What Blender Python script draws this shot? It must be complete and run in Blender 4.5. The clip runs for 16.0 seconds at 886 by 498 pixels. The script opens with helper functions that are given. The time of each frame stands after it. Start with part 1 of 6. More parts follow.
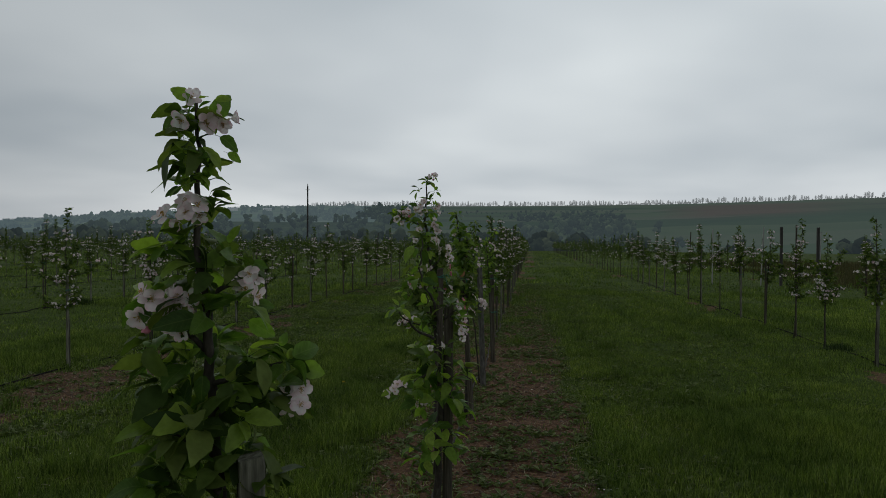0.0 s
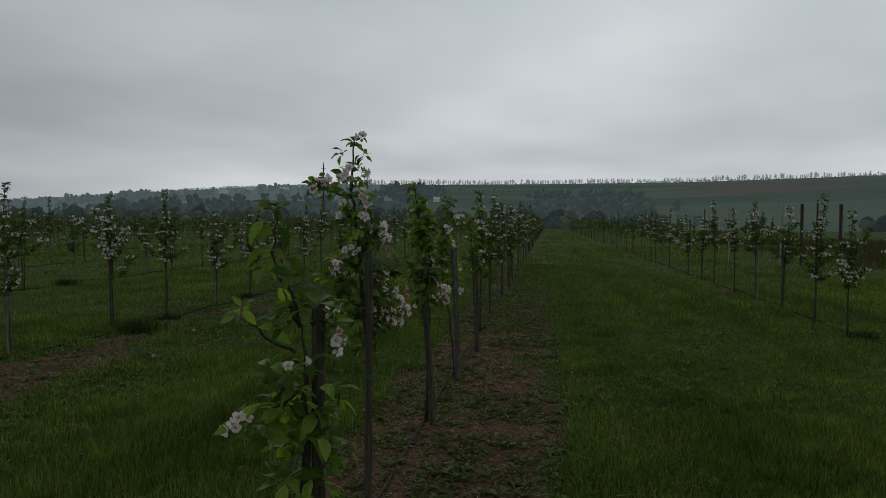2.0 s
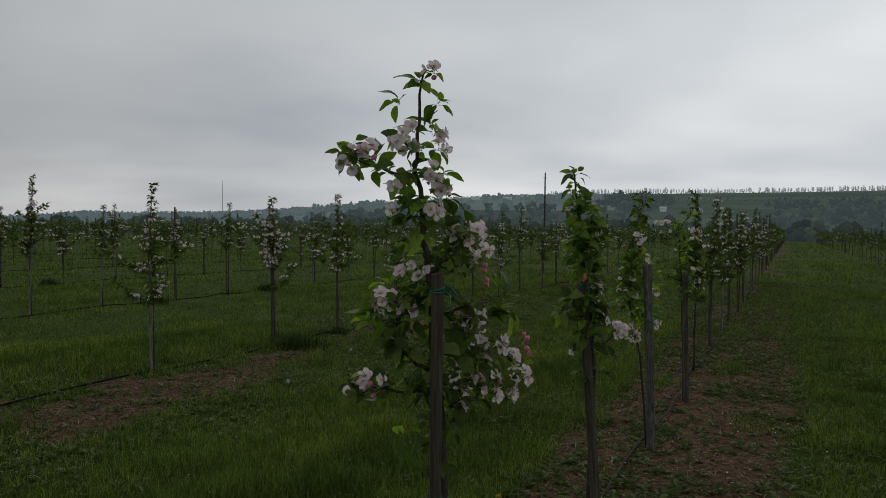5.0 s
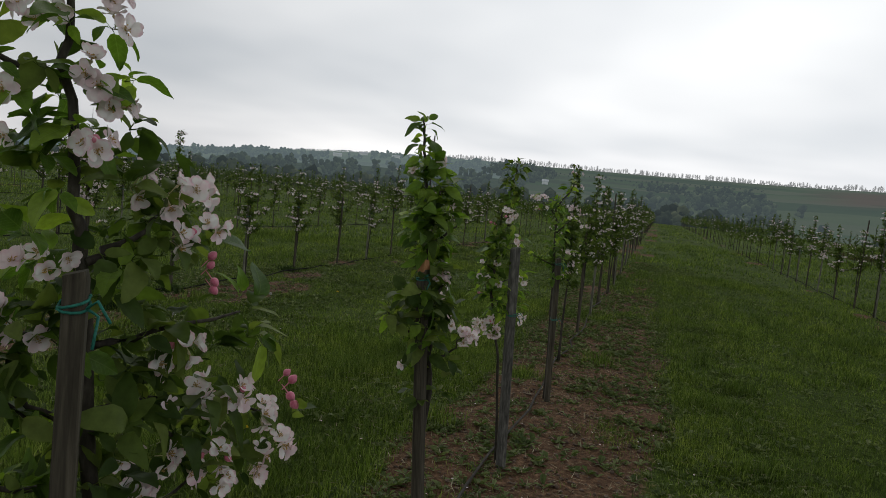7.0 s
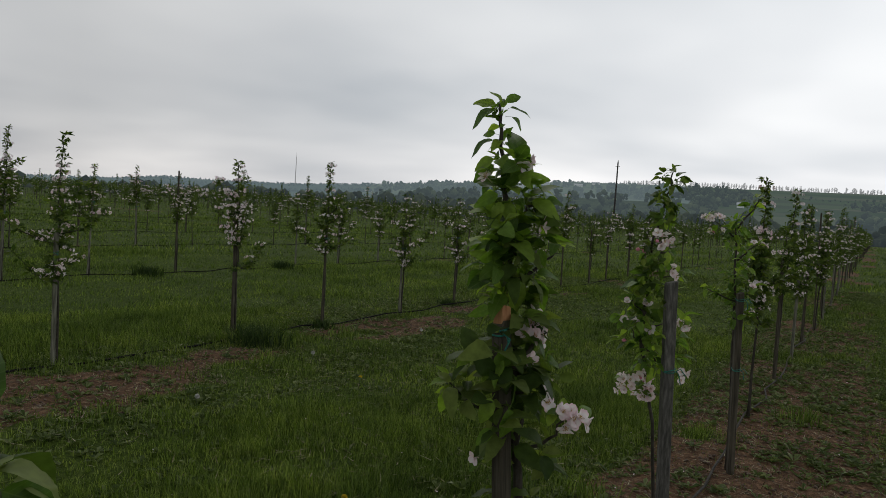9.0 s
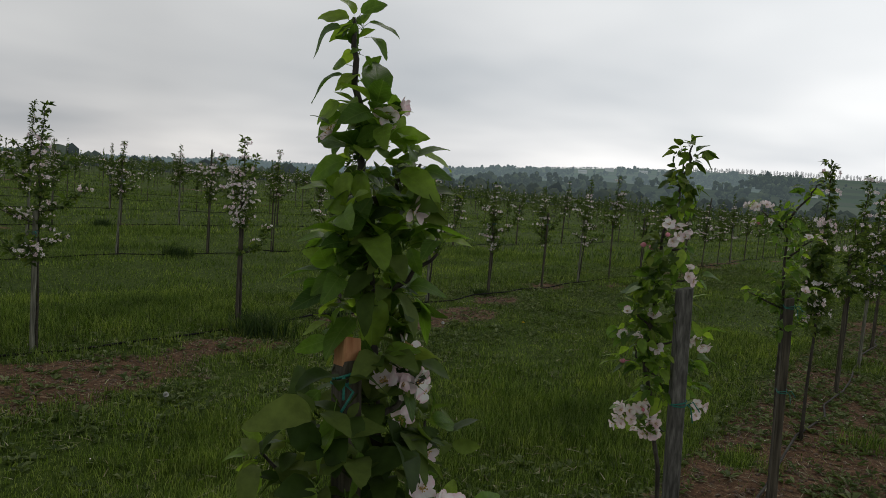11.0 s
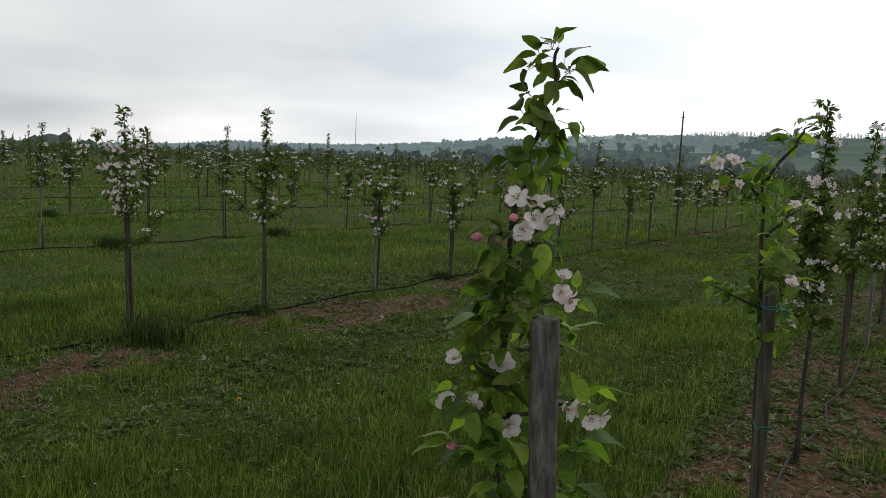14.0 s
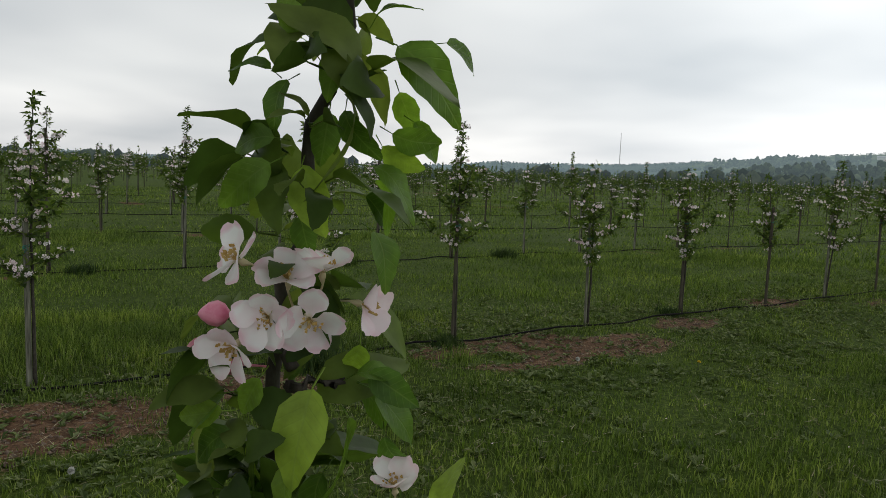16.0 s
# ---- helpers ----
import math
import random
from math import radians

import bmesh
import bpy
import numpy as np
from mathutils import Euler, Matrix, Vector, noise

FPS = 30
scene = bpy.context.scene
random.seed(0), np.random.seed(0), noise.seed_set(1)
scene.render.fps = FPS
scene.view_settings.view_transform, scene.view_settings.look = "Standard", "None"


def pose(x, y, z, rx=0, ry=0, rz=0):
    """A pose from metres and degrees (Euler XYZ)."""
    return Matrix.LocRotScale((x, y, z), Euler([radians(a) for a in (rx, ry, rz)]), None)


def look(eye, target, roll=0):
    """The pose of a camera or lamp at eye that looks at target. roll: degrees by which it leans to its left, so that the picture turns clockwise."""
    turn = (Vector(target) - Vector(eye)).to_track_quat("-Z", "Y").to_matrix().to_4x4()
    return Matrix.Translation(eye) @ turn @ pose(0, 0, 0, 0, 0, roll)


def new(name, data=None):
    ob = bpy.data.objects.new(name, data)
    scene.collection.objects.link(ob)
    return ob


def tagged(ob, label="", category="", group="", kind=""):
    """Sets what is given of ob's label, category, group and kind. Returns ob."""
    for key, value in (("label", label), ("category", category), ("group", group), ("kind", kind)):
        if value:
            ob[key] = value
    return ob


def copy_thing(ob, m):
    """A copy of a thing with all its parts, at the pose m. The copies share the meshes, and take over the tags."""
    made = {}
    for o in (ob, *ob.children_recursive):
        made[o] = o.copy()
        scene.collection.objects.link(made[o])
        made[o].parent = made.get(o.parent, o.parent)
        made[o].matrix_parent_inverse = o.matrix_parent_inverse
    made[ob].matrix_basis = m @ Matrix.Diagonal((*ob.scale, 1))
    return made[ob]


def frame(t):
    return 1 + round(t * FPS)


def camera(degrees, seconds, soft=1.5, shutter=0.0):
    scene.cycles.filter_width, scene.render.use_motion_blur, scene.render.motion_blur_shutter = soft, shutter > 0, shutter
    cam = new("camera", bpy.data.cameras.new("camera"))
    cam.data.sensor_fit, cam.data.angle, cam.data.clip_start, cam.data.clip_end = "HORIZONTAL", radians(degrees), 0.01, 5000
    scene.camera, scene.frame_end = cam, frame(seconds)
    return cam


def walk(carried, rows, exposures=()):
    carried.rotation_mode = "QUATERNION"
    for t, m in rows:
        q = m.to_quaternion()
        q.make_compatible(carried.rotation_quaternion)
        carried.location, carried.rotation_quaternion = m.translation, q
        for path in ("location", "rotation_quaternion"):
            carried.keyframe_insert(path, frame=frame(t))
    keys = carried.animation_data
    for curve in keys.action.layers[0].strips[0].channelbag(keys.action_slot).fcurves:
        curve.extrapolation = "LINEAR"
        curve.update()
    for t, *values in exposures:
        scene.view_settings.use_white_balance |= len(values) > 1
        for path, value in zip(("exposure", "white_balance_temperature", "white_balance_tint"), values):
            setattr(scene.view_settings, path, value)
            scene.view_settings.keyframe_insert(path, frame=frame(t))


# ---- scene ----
cam = camera(62.5, 16.0, 0.5)
PATH = [
    (0, (-0.024, 0.385, 1.44), (-0.261, 2.371, 1.423), 0.4),
    (0.5, (-0.027, 0.699, 1.462), (-0.182, 2.693, 1.416), -0.4),
    (1, (0.002, 0.95, 1.471), (-0.056, 2.948, 1.384), -0.5),
    (1.5, (0.165, 1.067, 1.431), (-0.26, 3.018, 1.545), 2.6),
    (2, (0.296, 1.286, 1.429), (0.013, 3.264, 1.353), 0.3),
    (2.5, (0.311, 1.675, 1.404), (0.113, 3.665, 1.447), 2.1),
    (3, (0.319, 1.906, 1.393), (-0.302, 3.805, 1.299), 0.1),
    (3.2, (0.34, 2.003, 1.381), (-0.476, 3.827, 1.29), 0.2),
    (5.3, (0.289, 3.136, 1.417), (-0.582, 4.936, 1.366), 1.2),
    (5.5, (0.31, 3.249, 1.442), (-0.594, 5.032, 1.375), 2.9),
    (6, (0.341, 3.483, 1.441), (-0.547, 5.268, 1.292), 2.5),
    (6.5, (0.243, 3.75, 1.42), (-0.458, 5.618, 1.276), 5.7),
    (7, (0.17, 3.93, 1.438), (-0.381, 5.846, 1.287), 5.9),
    (7.5, (0.176, 4.092, 1.421), (-0.463, 5.981, 1.271), 3.8),
    (8, (0.271, 4.307, 1.412), (-0.654, 6.076, 1.29), 6.1),
    (8.5, (0.267, 4.523, 1.397), (-0.676, 6.281, 1.253), 4.6),
    (9, (0.162, 4.749, 1.425), (-0.853, 6.469, 1.313), 4.0),
    (9.2, (0.141, 4.814, 1.433), (-0.839, 6.553, 1.305), 4.4),
    (11.3, (0.145, 5.614, 1.437), (-1.018, 7.231, 1.251), 4.8),
    (11.5, (0.12, 5.699, 1.434), (-1.046, 7.302, 1.17), 3.9),
    (12, (0.124, 5.847, 1.412), (-1.317, 7.195, 1.087), 2.9),
    (12.5, (0.203, 6.056, 1.4), (-1.293, 7.32, 0.997), 3.4),
    (13, (0.194, 6.265, 1.412), (-1.126, 7.741, 1.133), 1.6),
    (13.5, (0.057, 6.518, 1.429), (-1.154, 8.096, 1.218), 4.9),
    (14, (0.002, 6.7, 1.437), (-1.143, 8.323, 1.202), 2.6),
    (14.5, (0.024, 6.912, 1.421), (-1.301, 8.394, 1.201), 1.9),
    (15, (0.065, 7.168, 1.444), (-1.318, 8.59, 1.188), 0.8),
    (15.5, (0.011, 7.365, 1.425), (-1.406, 8.757, 1.186), 2.5),
    (16, (-0.181, 7.628, 1.44), (-1.821, 8.753, 1.228), 2.5),
]
EXPOSURES = [(0, -0.38, 6310, 7.7), (1.5, -0.25, 6380, 8.7), (2, -0.48, 6340, 7.7), (2.5, -0.25, 6520, 9.7), (3, -0.34, 6480, 9.7), (5.5, -0.18, 6460, 10.7), (6, -0.03, 6470, 10.7), (7, 0.20, 6610, 11.7), (7.5, 0.22, 6610, 11.7), (8, 0.15, 6590, 11.7), (8.5, 0.18, 6600, 11.7), (9, 0.14, 6600, 11.7), (11.5, 0.25, 6640, 10.7), (12, 1.08, 6540, 8.7), (12.5, 1.54, 6480, 6.7), (13, 1.52, 6450, 6.7), (13.5, 0.78, 6450, 7.7), (14, 0.61, 6540, 9.7), (14.5, 0.61, 6560, 9.7), (16, 0.61, 6600, 9.7)]
walk(cam, [(t, look(eye, target, roll)) for t, eye, target, roll in PATH], EXPOSURES)

# ---- world and light ----
world = bpy.data.worlds.new("overcast_sky")
scene.world = world
world.use_nodes = True
wn, wl = world.node_tree.nodes, world.node_tree.links
wn.clear()


def wnode(kind):
    return wn.new(kind)


def wmath(op, a, b=None):
    n = wnode("ShaderNodeMath")
    n.operation = op
    for i, v in enumerate((a, b)):
        if v is None:
            continue
        if isinstance(v, (int, float)):
            n.inputs[i].default_value = v
        else:
            wl.new(v, n.inputs[i])
    return n.outputs[0]


SUN_EL, SUN_ROT = radians(48), radians(-35)
w_co = wnode("ShaderNodeTexCoord")
w_sep = wnode("ShaderNodeSeparateXYZ")
wl.new(w_co.outputs["Generated"], w_sep.inputs[0])
w_h = wmath("ADD", wmath("MAXIMUM", w_sep.outputs[2], 0.0), 0.16)
w_uv = wnode("ShaderNodeCombineXYZ")
wl.new(wmath("DIVIDE", w_sep.outputs[0], w_h), w_uv.inputs[0])
wl.new(wmath("DIVIDE", w_sep.outputs[1], w_h), w_uv.inputs[1])
w_n = wnode("ShaderNodeTexNoise")
w_n.inputs["Scale"].default_value, w_n.inputs["Detail"].default_value, w_n.inputs["Roughness"].default_value = 0.55, 3.5, 0.45
w_n.inputs["Distortion"].default_value = 0.15
wl.new(w_uv.outputs[0], w_n.inputs["Vector"])
w_r = wnode("ShaderNodeValToRGB")
w_r.color_ramp.elements[0].position, w_r.color_ramp.elements[0].color = 0.30, (0.52, 0.575, 0.62, 1)
w_r.color_ramp.elements[1].position, w_r.color_ramp.elements[1].color = 0.72, (0.94, 0.98, 0.99, 1)
e = w_r.color_ramp.elements.new(0.49)
e.color = (0.70, 0.745, 0.775, 1)
wl.new(w_n.outputs[0], w_r.inputs[0])
w_up = wnode("ShaderNodeValToRGB")
w_up.color_ramp.elements[0].position, w_up.color_ramp.elements[0].color = 0.0, (1.13, 1.08, 1.06, 1)
w_up.color_ramp.elements[1].position, w_up.color_ramp.elements[1].color = 0.95, (0.36, 0.36, 0.35, 1)
e = w_up.color_ramp.elements.new(0.10)
e.color = (1.02, 1.0, 0.99, 1)
e = w_up.color_ramp.elements.new(0.42)
e.color = (0.97, 0.97, 0.97, 1)
e = w_up.color_ramp.elements.new(0.62)
e.color = (0.70, 0.70, 0.69, 1)
wl.new(w_sep.outputs[2], w_up.inputs[0])
w_mul = wnode("ShaderNodeMixRGB")
w_mul.blend_type = "MULTIPLY"
w_mul.inputs[0].default_value = 1.0
wl.new(w_r.outputs[0], w_mul.inputs[1])
wl.new(w_up.outputs[0], w_mul.inputs[2])
w_sky = wnode("ShaderNodeTexSky")
w_sky.sky_type, w_sky.sun_disc, w_sky.sun_elevation, w_sky.sun_rotation = "NISHITA", False, SUN_EL, SUN_ROT
w_bg1, w_bg2, w_add, w_out = wnode("ShaderNodeBackground"), wnode("ShaderNodeBackground"), wnode("ShaderNodeAddShader"), wnode("ShaderNodeOutputWorld")
# the cloud is thinner, and so brighter, towards the north-east
w_side = wnode("ShaderNodeMapRange")
w_side.inputs[1].default_value, w_side.inputs[2].default_value = 0.10, 0.85
w_side.inputs[3].default_value, w_side.inputs[4].default_value = 0.60, 1.05
wl.new(wmath("MULTIPLY", wmath("ADD", w_sep.outputs[1], wmath("MULTIPLY", w_sep.outputs[0], 0.5)), 0.9), w_side.inputs[0])
w_dim = wnode("ShaderNodeMixRGB")
w_dim.blend_type = "MULTIPLY"
w_dim.inputs[0].default_value = 1.0
wl.new(w_mul.outputs[0], w_dim.inputs[1])
wl.new(w_side.outputs[0], w_dim.inputs[2])
wl.new(w_dim.outputs[0], w_bg1.inputs[0])
w_bg1.inputs[1].default_value = 1.0
wl.new(w_sky.outputs[0], w_bg2.inputs[0])
w_bg2.inputs[1].default_value = 0.001
wl.new(w_bg1.outputs[0], w_add.inputs[0])
wl.new(w_bg2.outputs[0], w_add.inputs[1])
wl.new(w_add.outputs[0], w_out.inputs[0])

sun = new("sun", bpy.data.lights.new("sun", "SUN"))
sun.data.energy, sun.data.angle, sun.data.color = 0.5, radians(25), (1.0, 0.97, 0.92)
sun.matrix_world = look((-30, 45, 60), (0, 0, 0))


# ---- materials ----
def material(name):
    m = bpy.data.materials.new(name)
    m.use_nodes = True
    return m, m.node_tree.nodes, m.node_tree.links, m.node_tree.nodes["Principled BSDF"]


def noise_node(N, L, scale, detail=4.0, rough=0.55, co="Object", stretch=None):
    c = N.new("ShaderNodeTexCoord")
    n = N.new("ShaderNodeTexNoise")
    n.inputs["Scale"].default_value, n.inputs["Detail"].default_value, n.inputs["Roughness"].default_value = scale, detail, rough
    src = c.outputs[co]
    if stretch:
        m = N.new("ShaderNodeMapping")
        m.inputs["Scale"].default_value = stretch
        L.new(src, m.inputs[0])
        src = m.outputs[0]
    L.new(src, n.inputs["Vector"])
    return n.outputs[0]


def ramp(N, L, fac, stops):
    r = N.new("ShaderNodeValToRGB")
    els = r.color_ramp.elements
    els[0].position, els[0].color = stops[0][0], (*stops[0][1], 1)
    els[1].position, els[1].color = stops[-1][0], (*stops[-1][1], 1)
    for p, c in stops[1:-1]:
        els.new(p).color = (*c, 1)
    L.new(fac, r.inputs[0])
    return r.outputs[0]


def mix(N, L, fac, a, b, mode="MIX"):
    n = N.new("ShaderNodeMixRGB")
    n.blend_type = mode
    for i, v in enumerate((fac, a, b)):
        if isinstance(v, (int, float)):
            n.inputs[i].default_value = v
        elif isinstance(v, tuple):
            n.inputs[i].default_value = (*v, 1)
        else:
            L.new(v, n.inputs[i])
    return n.outputs[0]


def bump(N, L, B, height, strength, dist):
    b = N.new("ShaderNodeBump")
    b.inputs["Strength"].default_value, b.inputs["Distance"].default_value = strength, dist
    L.new(height, b.inputs["Height"])
    L.new(b.outputs[0], B.inputs["Normal"])


def translucent(m, N, L, B, colour, share):
    t, s = N.new("ShaderNodeBsdfTranslucent"), N.new("ShaderNodeMixShader")
    L.new(colour, t.inputs[0])
    s.inputs[0].default_value = share
    L.new(B.outputs[0], s.inputs[1])
    L.new(t.outputs[0], s.inputs[2])
    L.new(s.outputs[0], N["Material Output"].inputs[0])


def node_math(N, L, op, a, b=0.0):
    n = N.new("ShaderNodeMath")
    n.operation = op
    for i, v in enumerate((a, b)):
        if isinstance(v, (int, float)):
            n.inputs[i].default_value = v
        else:
            L.new(v, n.inputs[i])
    return n.outputs[0]


def veins(N, L, c, n):
    """A pale midrib and side veins, slightly sunk, on a leaf that lies along y."""
    sep = N.new("ShaderNodeSeparateXYZ")
    L.new(N.new("ShaderNodeTexCoord").outputs["Object"], sep.inputs[0])
    x = node_math(N, L, "ABSOLUTE", sep.outputs[0])
    rib = ramp(N, L, node_math(N, L, "MULTIPLY", x, 100.0), [(0.05, (1, 1, 1)), (0.14, (0, 0, 0))])
    q = node_math(N, L, "SUBTRACT", sep.outputs[1], node_math(N, L, "MULTIPLY", x, 0.8))
    wave = node_math(N, L, "ABSOLUTE", node_math(N, L, "SINE", node_math(N, L, "MULTIPLY", q, 360.0)))
    side = ramp(N, L, wave, [(0.04, (0.55, 0.55, 0.55)), (0.30, (0, 0, 0))])
    v = mix(N, L, 1.0, rib, side, "LIGHTEN")
    c = mix(N, L, mix(N, L, 0.22, (0.0, 0.0, 0.0), v), c, (0.22, 0.30, 0.09))
    return c, mix(N, L, 0.8, n, v, "SUBTRACT")


def leaf_material(name, source, lo, mid, hi, share=0.4, rough=0.55, patch=0.0, spec=0.12):
    m, N, L, B = material(name)
    if source == "object":
        rnd = N.new("ShaderNodeObjectInfo").outputs["Random"]
    else:
        rnd = N.new("ShaderNodeNewGeometry").outputs["Random Per Island"]
    c = ramp(N, L, rnd, [(0.0, lo), (0.55, mid), (1.0, hi)])
    n = noise_node(N, L, 55.0, 3.0)
    c = mix(N, L, 0.55, c, ramp(N, L, n, [(0.3, (0.55, 0.55, 0.5)), (0.7, (1.25, 1.25, 1.2))]), "MULTIPLY")
    if patch:
        big = noise_node(N, L, patch, 4.0, 0.6)
        c = mix(N, L, 0.85, c, ramp(N, L, big, [(0.32, (0.62, 0.68, 0.68)), (0.5, (0.95, 1.0, 0.95)), (0.68, (1.32, 1.25, 1.2))]), "MULTIPLY")
        small = noise_node(N, L, patch * 8.0, 4.0, 0.65)
        band = noise_node(N, L, 1.0, 3.0, 0.5, "Object", (1.5, 0.10, 1.0))
        c = mix(N, L, 0.8, c, ramp(N, L, band, [(0.34, (0.66, 0.72, 0.74)), (0.5, (1.0, 1.0, 1.0)), (0.66, (1.30, 1.26, 1.2))]), "MULTIPLY")
        c = mix(N, L, 0.4, c, ramp(N, L, small, [(0.34, (0.50, 0.55, 0.60)), (0.5, (1.0, 1.0, 1.0)), (0.66, (1.5, 1.4, 1.3))]), "MULTIPLY")
    if source == "object":
        c, n = veins(N, L, c, n)
    L.new(c, B.inputs["Base Color"])
    B.inputs["Roughness"].default_value = rough
    B.inputs["Specular IOR Level"].default_value = spec
    bump(N, L, B, n, 0.35, 0.002)
    translucent(m, N, L, B, mix(N, L, 1.0, c, (1.5, 1.6, 0.75), "MULTIPLY"), share)
    return m


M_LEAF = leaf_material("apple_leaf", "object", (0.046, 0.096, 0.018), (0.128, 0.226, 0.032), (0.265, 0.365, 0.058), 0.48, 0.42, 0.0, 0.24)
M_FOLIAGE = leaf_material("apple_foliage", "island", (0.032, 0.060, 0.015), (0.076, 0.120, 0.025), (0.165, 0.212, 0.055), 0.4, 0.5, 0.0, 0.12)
M_WEED = leaf_material("weed_leaf", "island", (0.050, 0.078, 0.024), (0.100, 0.136, 0.046), (0.20, 0.235, 0.115), 0.25, 0.6)
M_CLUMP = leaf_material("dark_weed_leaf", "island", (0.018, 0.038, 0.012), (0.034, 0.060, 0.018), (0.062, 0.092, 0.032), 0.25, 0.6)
M_GRASS = leaf_material("grass_blade", "island", (0.032, 0.054, 0.012), (0.109, 0.164, 0.030), (0.222, 0.268, 0.088), 0.36, 0.6, 0.9, 0.14)
M_DRYGRASS = leaf_material("dry_grass", "island", (0.040, 0.044, 0.022), (0.066, 0.062, 0.032), (0.13, 0.11, 0.065), 0.25, 0.8)
M_STRAW = leaf_material("straw", "island", (0.14, 0.115, 0.07), (0.24, 0.205, 0.13), (0.42, 0.38, 0.28), 0.1, 0.8)


def petal_material(name, source, blush=0.5, tint=1.0):
    m, N, L, B = material(name)
    at = N.new("ShaderNodeAttribute")
    at.attribute_name = "rim"
    rnd = N.new("ShaderNodeObjectInfo").outputs["Random"] if source == "object" else N.new("ShaderNodeNewGeometry").outputs["Random Per Island"]
    white = ramp(N, L, rnd, [(0.0, (0.92, 0.92 - 0.14 * tint, 0.91 - 0.105 * tint)), (0.4, (0.93, 0.93 - 0.06 * tint, 0.91 - 0.04 * tint)), (1.0, (0.94, 0.93, 0.91))])
    n = noise_node(N, L, 42.0, 2.0)
    pink = ramp(N, L, n, [(0.38, (0, 0, 0)), (0.68, (1, 1, 1))])
    c = mix(N, L, mix(N, L, blush, (0, 0, 0), pink), white, (0.78, 0.42, 0.51))
    c = mix(N, L, mix(N, L, ramp(N, L, at.outputs["Fac"], [(0.85, (0, 0, 0)), (1.2, (0.6, 0.6, 0.6))]), (0, 0, 0), rnd), c, (0.84, 0.50, 0.60))
    c = mix(N, L, ramp(N, L, at.outputs["Fac"], [(0.0, (1, 1, 1)), (0.22, (0, 0, 0))]), c, (0.62, 0.55, 0.35))
    L.new(c, B.inputs["Base Color"])
    B.inputs["Roughness"].default_value = 0.6
    B.inputs["Specular IOR Level"].default_value = 0.2
    translucent(m, N, L, B, c, 0.35)
    return m


M_PETAL = petal_material("apple_petal", "object", 0.52)
M_PETALS = petal_material("apple_petals_far", "island", 0.06, 0.3)


def plain(name, stops, scale, rough=0.7, bump_at=0.3, dist=0.003, stretch=None, detail=5.0, spec=0.3):
    m, N, L, B = material(name)
    n = noise_node(N, L, scale, detail, 0.6, "Object", stretch)
    n2 = noise_node(N, L, scale * 0.13, 3.0, 0.5, "Object", stretch)
    c = mix(N, L, 0.5, ramp(N, L, n, stops), ramp(N, L, n2, [(0.3, (0.6, 0.6, 0.6)), (0.7, (1.3, 1.3, 1.3))]), "MULTIPLY")
    L.new(c, B.inputs["Base Color"])
    B.inputs["Roughness"].default_value = rough
    B.inputs["Specular IOR Level"].default_value = spec
    bump(N, L, B, n, bump_at, dist)
    return m


M_BUD = plain("apple_bud", [(0.3, (0.62, 0.12, 0.22)), (0.7, (0.78, 0.36, 0.44))], 60.0, 0.5, 0.1)
M_STAMEN = plain("stamen", [(0.3, (0.42, 0.24, 0.05)), (0.7, (0.56, 0.40, 0.14))], 200.0, 0.7, 0.1)
M_BARK = plain("apple_bark", [(0.3, (0.020, 0.017, 0.013)), (0.55, (0.050, 0.042, 0.032)), (0.75, (0.105, 0.095, 0.078))], 70.0, 0.75, 0.6, 0.004, (1, 1, 0.35))
M_STAKE = plain("weathered_wood", [(0.30, (0.036, 0.036, 0.026)), (0.5, (0.142, 0.140, 0.105)), (0.72, (0.29, 0.285, 0.225))], 90.0, 0.85, 0.5, 0.002, (1, 1, 0.06))
M_STAKE_B = plain("brown_weathered_wood", [(0.30, (0.024, 0.020, 0.014)), (0.5, (0.064, 0.055, 0.039)), (0.72, (0.13, 0.113, 0.083))], 90.0, 0.85, 0.5, 0.002, (1, 1, 0.06))
M_STAKE_E = plain("grey_brown_wood", [(0.30, (0.036, 0.034, 0.030)), (0.5, (0.092, 0.088, 0.078)), (0.72, (0.185, 0.178, 0.158))], 110.0, 0.85, 0.8, 0.003, (1, 1, 0.16))
M_CUT = plain("split_fresh_wood", [(0.3, (0.25, 0.10, 0.04)), (0.7, (0.48, 0.25, 0.12))], 60.0, 0.8, 0.4, 0.003, (1, 1, 0.2))
M_TIE = plain("green_cord", [(0.3, (0.008, 0.10, 0.075)), (0.7, (0.02, 0.20, 0.15))], 150.0, 0.5, 0.2)
M_HOSE = plain("black_hose", [(0.3, (0.008, 0.008, 0.008)), (0.7, (0.020, 0.019, 0.018))], 40.0, 0.85, 0.1, spec=0.05)
M_HOSE_OLD = plain("grey_hose", [(0.3, (0.03, 0.027, 0.023)), (0.7, (0.08, 0.073, 0.063))], 40.0, 0.8, 0.1, spec=0.1)
M_STONE = plain("clod", [(0.3, (0.07, 0.045, 0.032)), (0.7, (0.20, 0.145, 0.11))], 30.0, 0.95, 0.5, 0.004)
M_POST = plain("dark_post", [(0.3, (0.03, 0.028, 0.026)), (0.7, (0.08, 0.075, 0.07))], 25.0, 0.85, 0.4, 0.003, (1, 1, 0.1))
M_WHITE = plain("pale_stake_paint", [(0.3, (0.24, 0.24, 0.23)), (0.7, (0.40, 0.40, 0.38))], 25.0, 0.7, 0.1)
M_YELLOW = plain("dandelion_yellow", [(0.3, (0.60, 0.40, 0.02)), (0.7, (0.75, 0.58, 0.04))], 90.0, 0.7, 0.2)
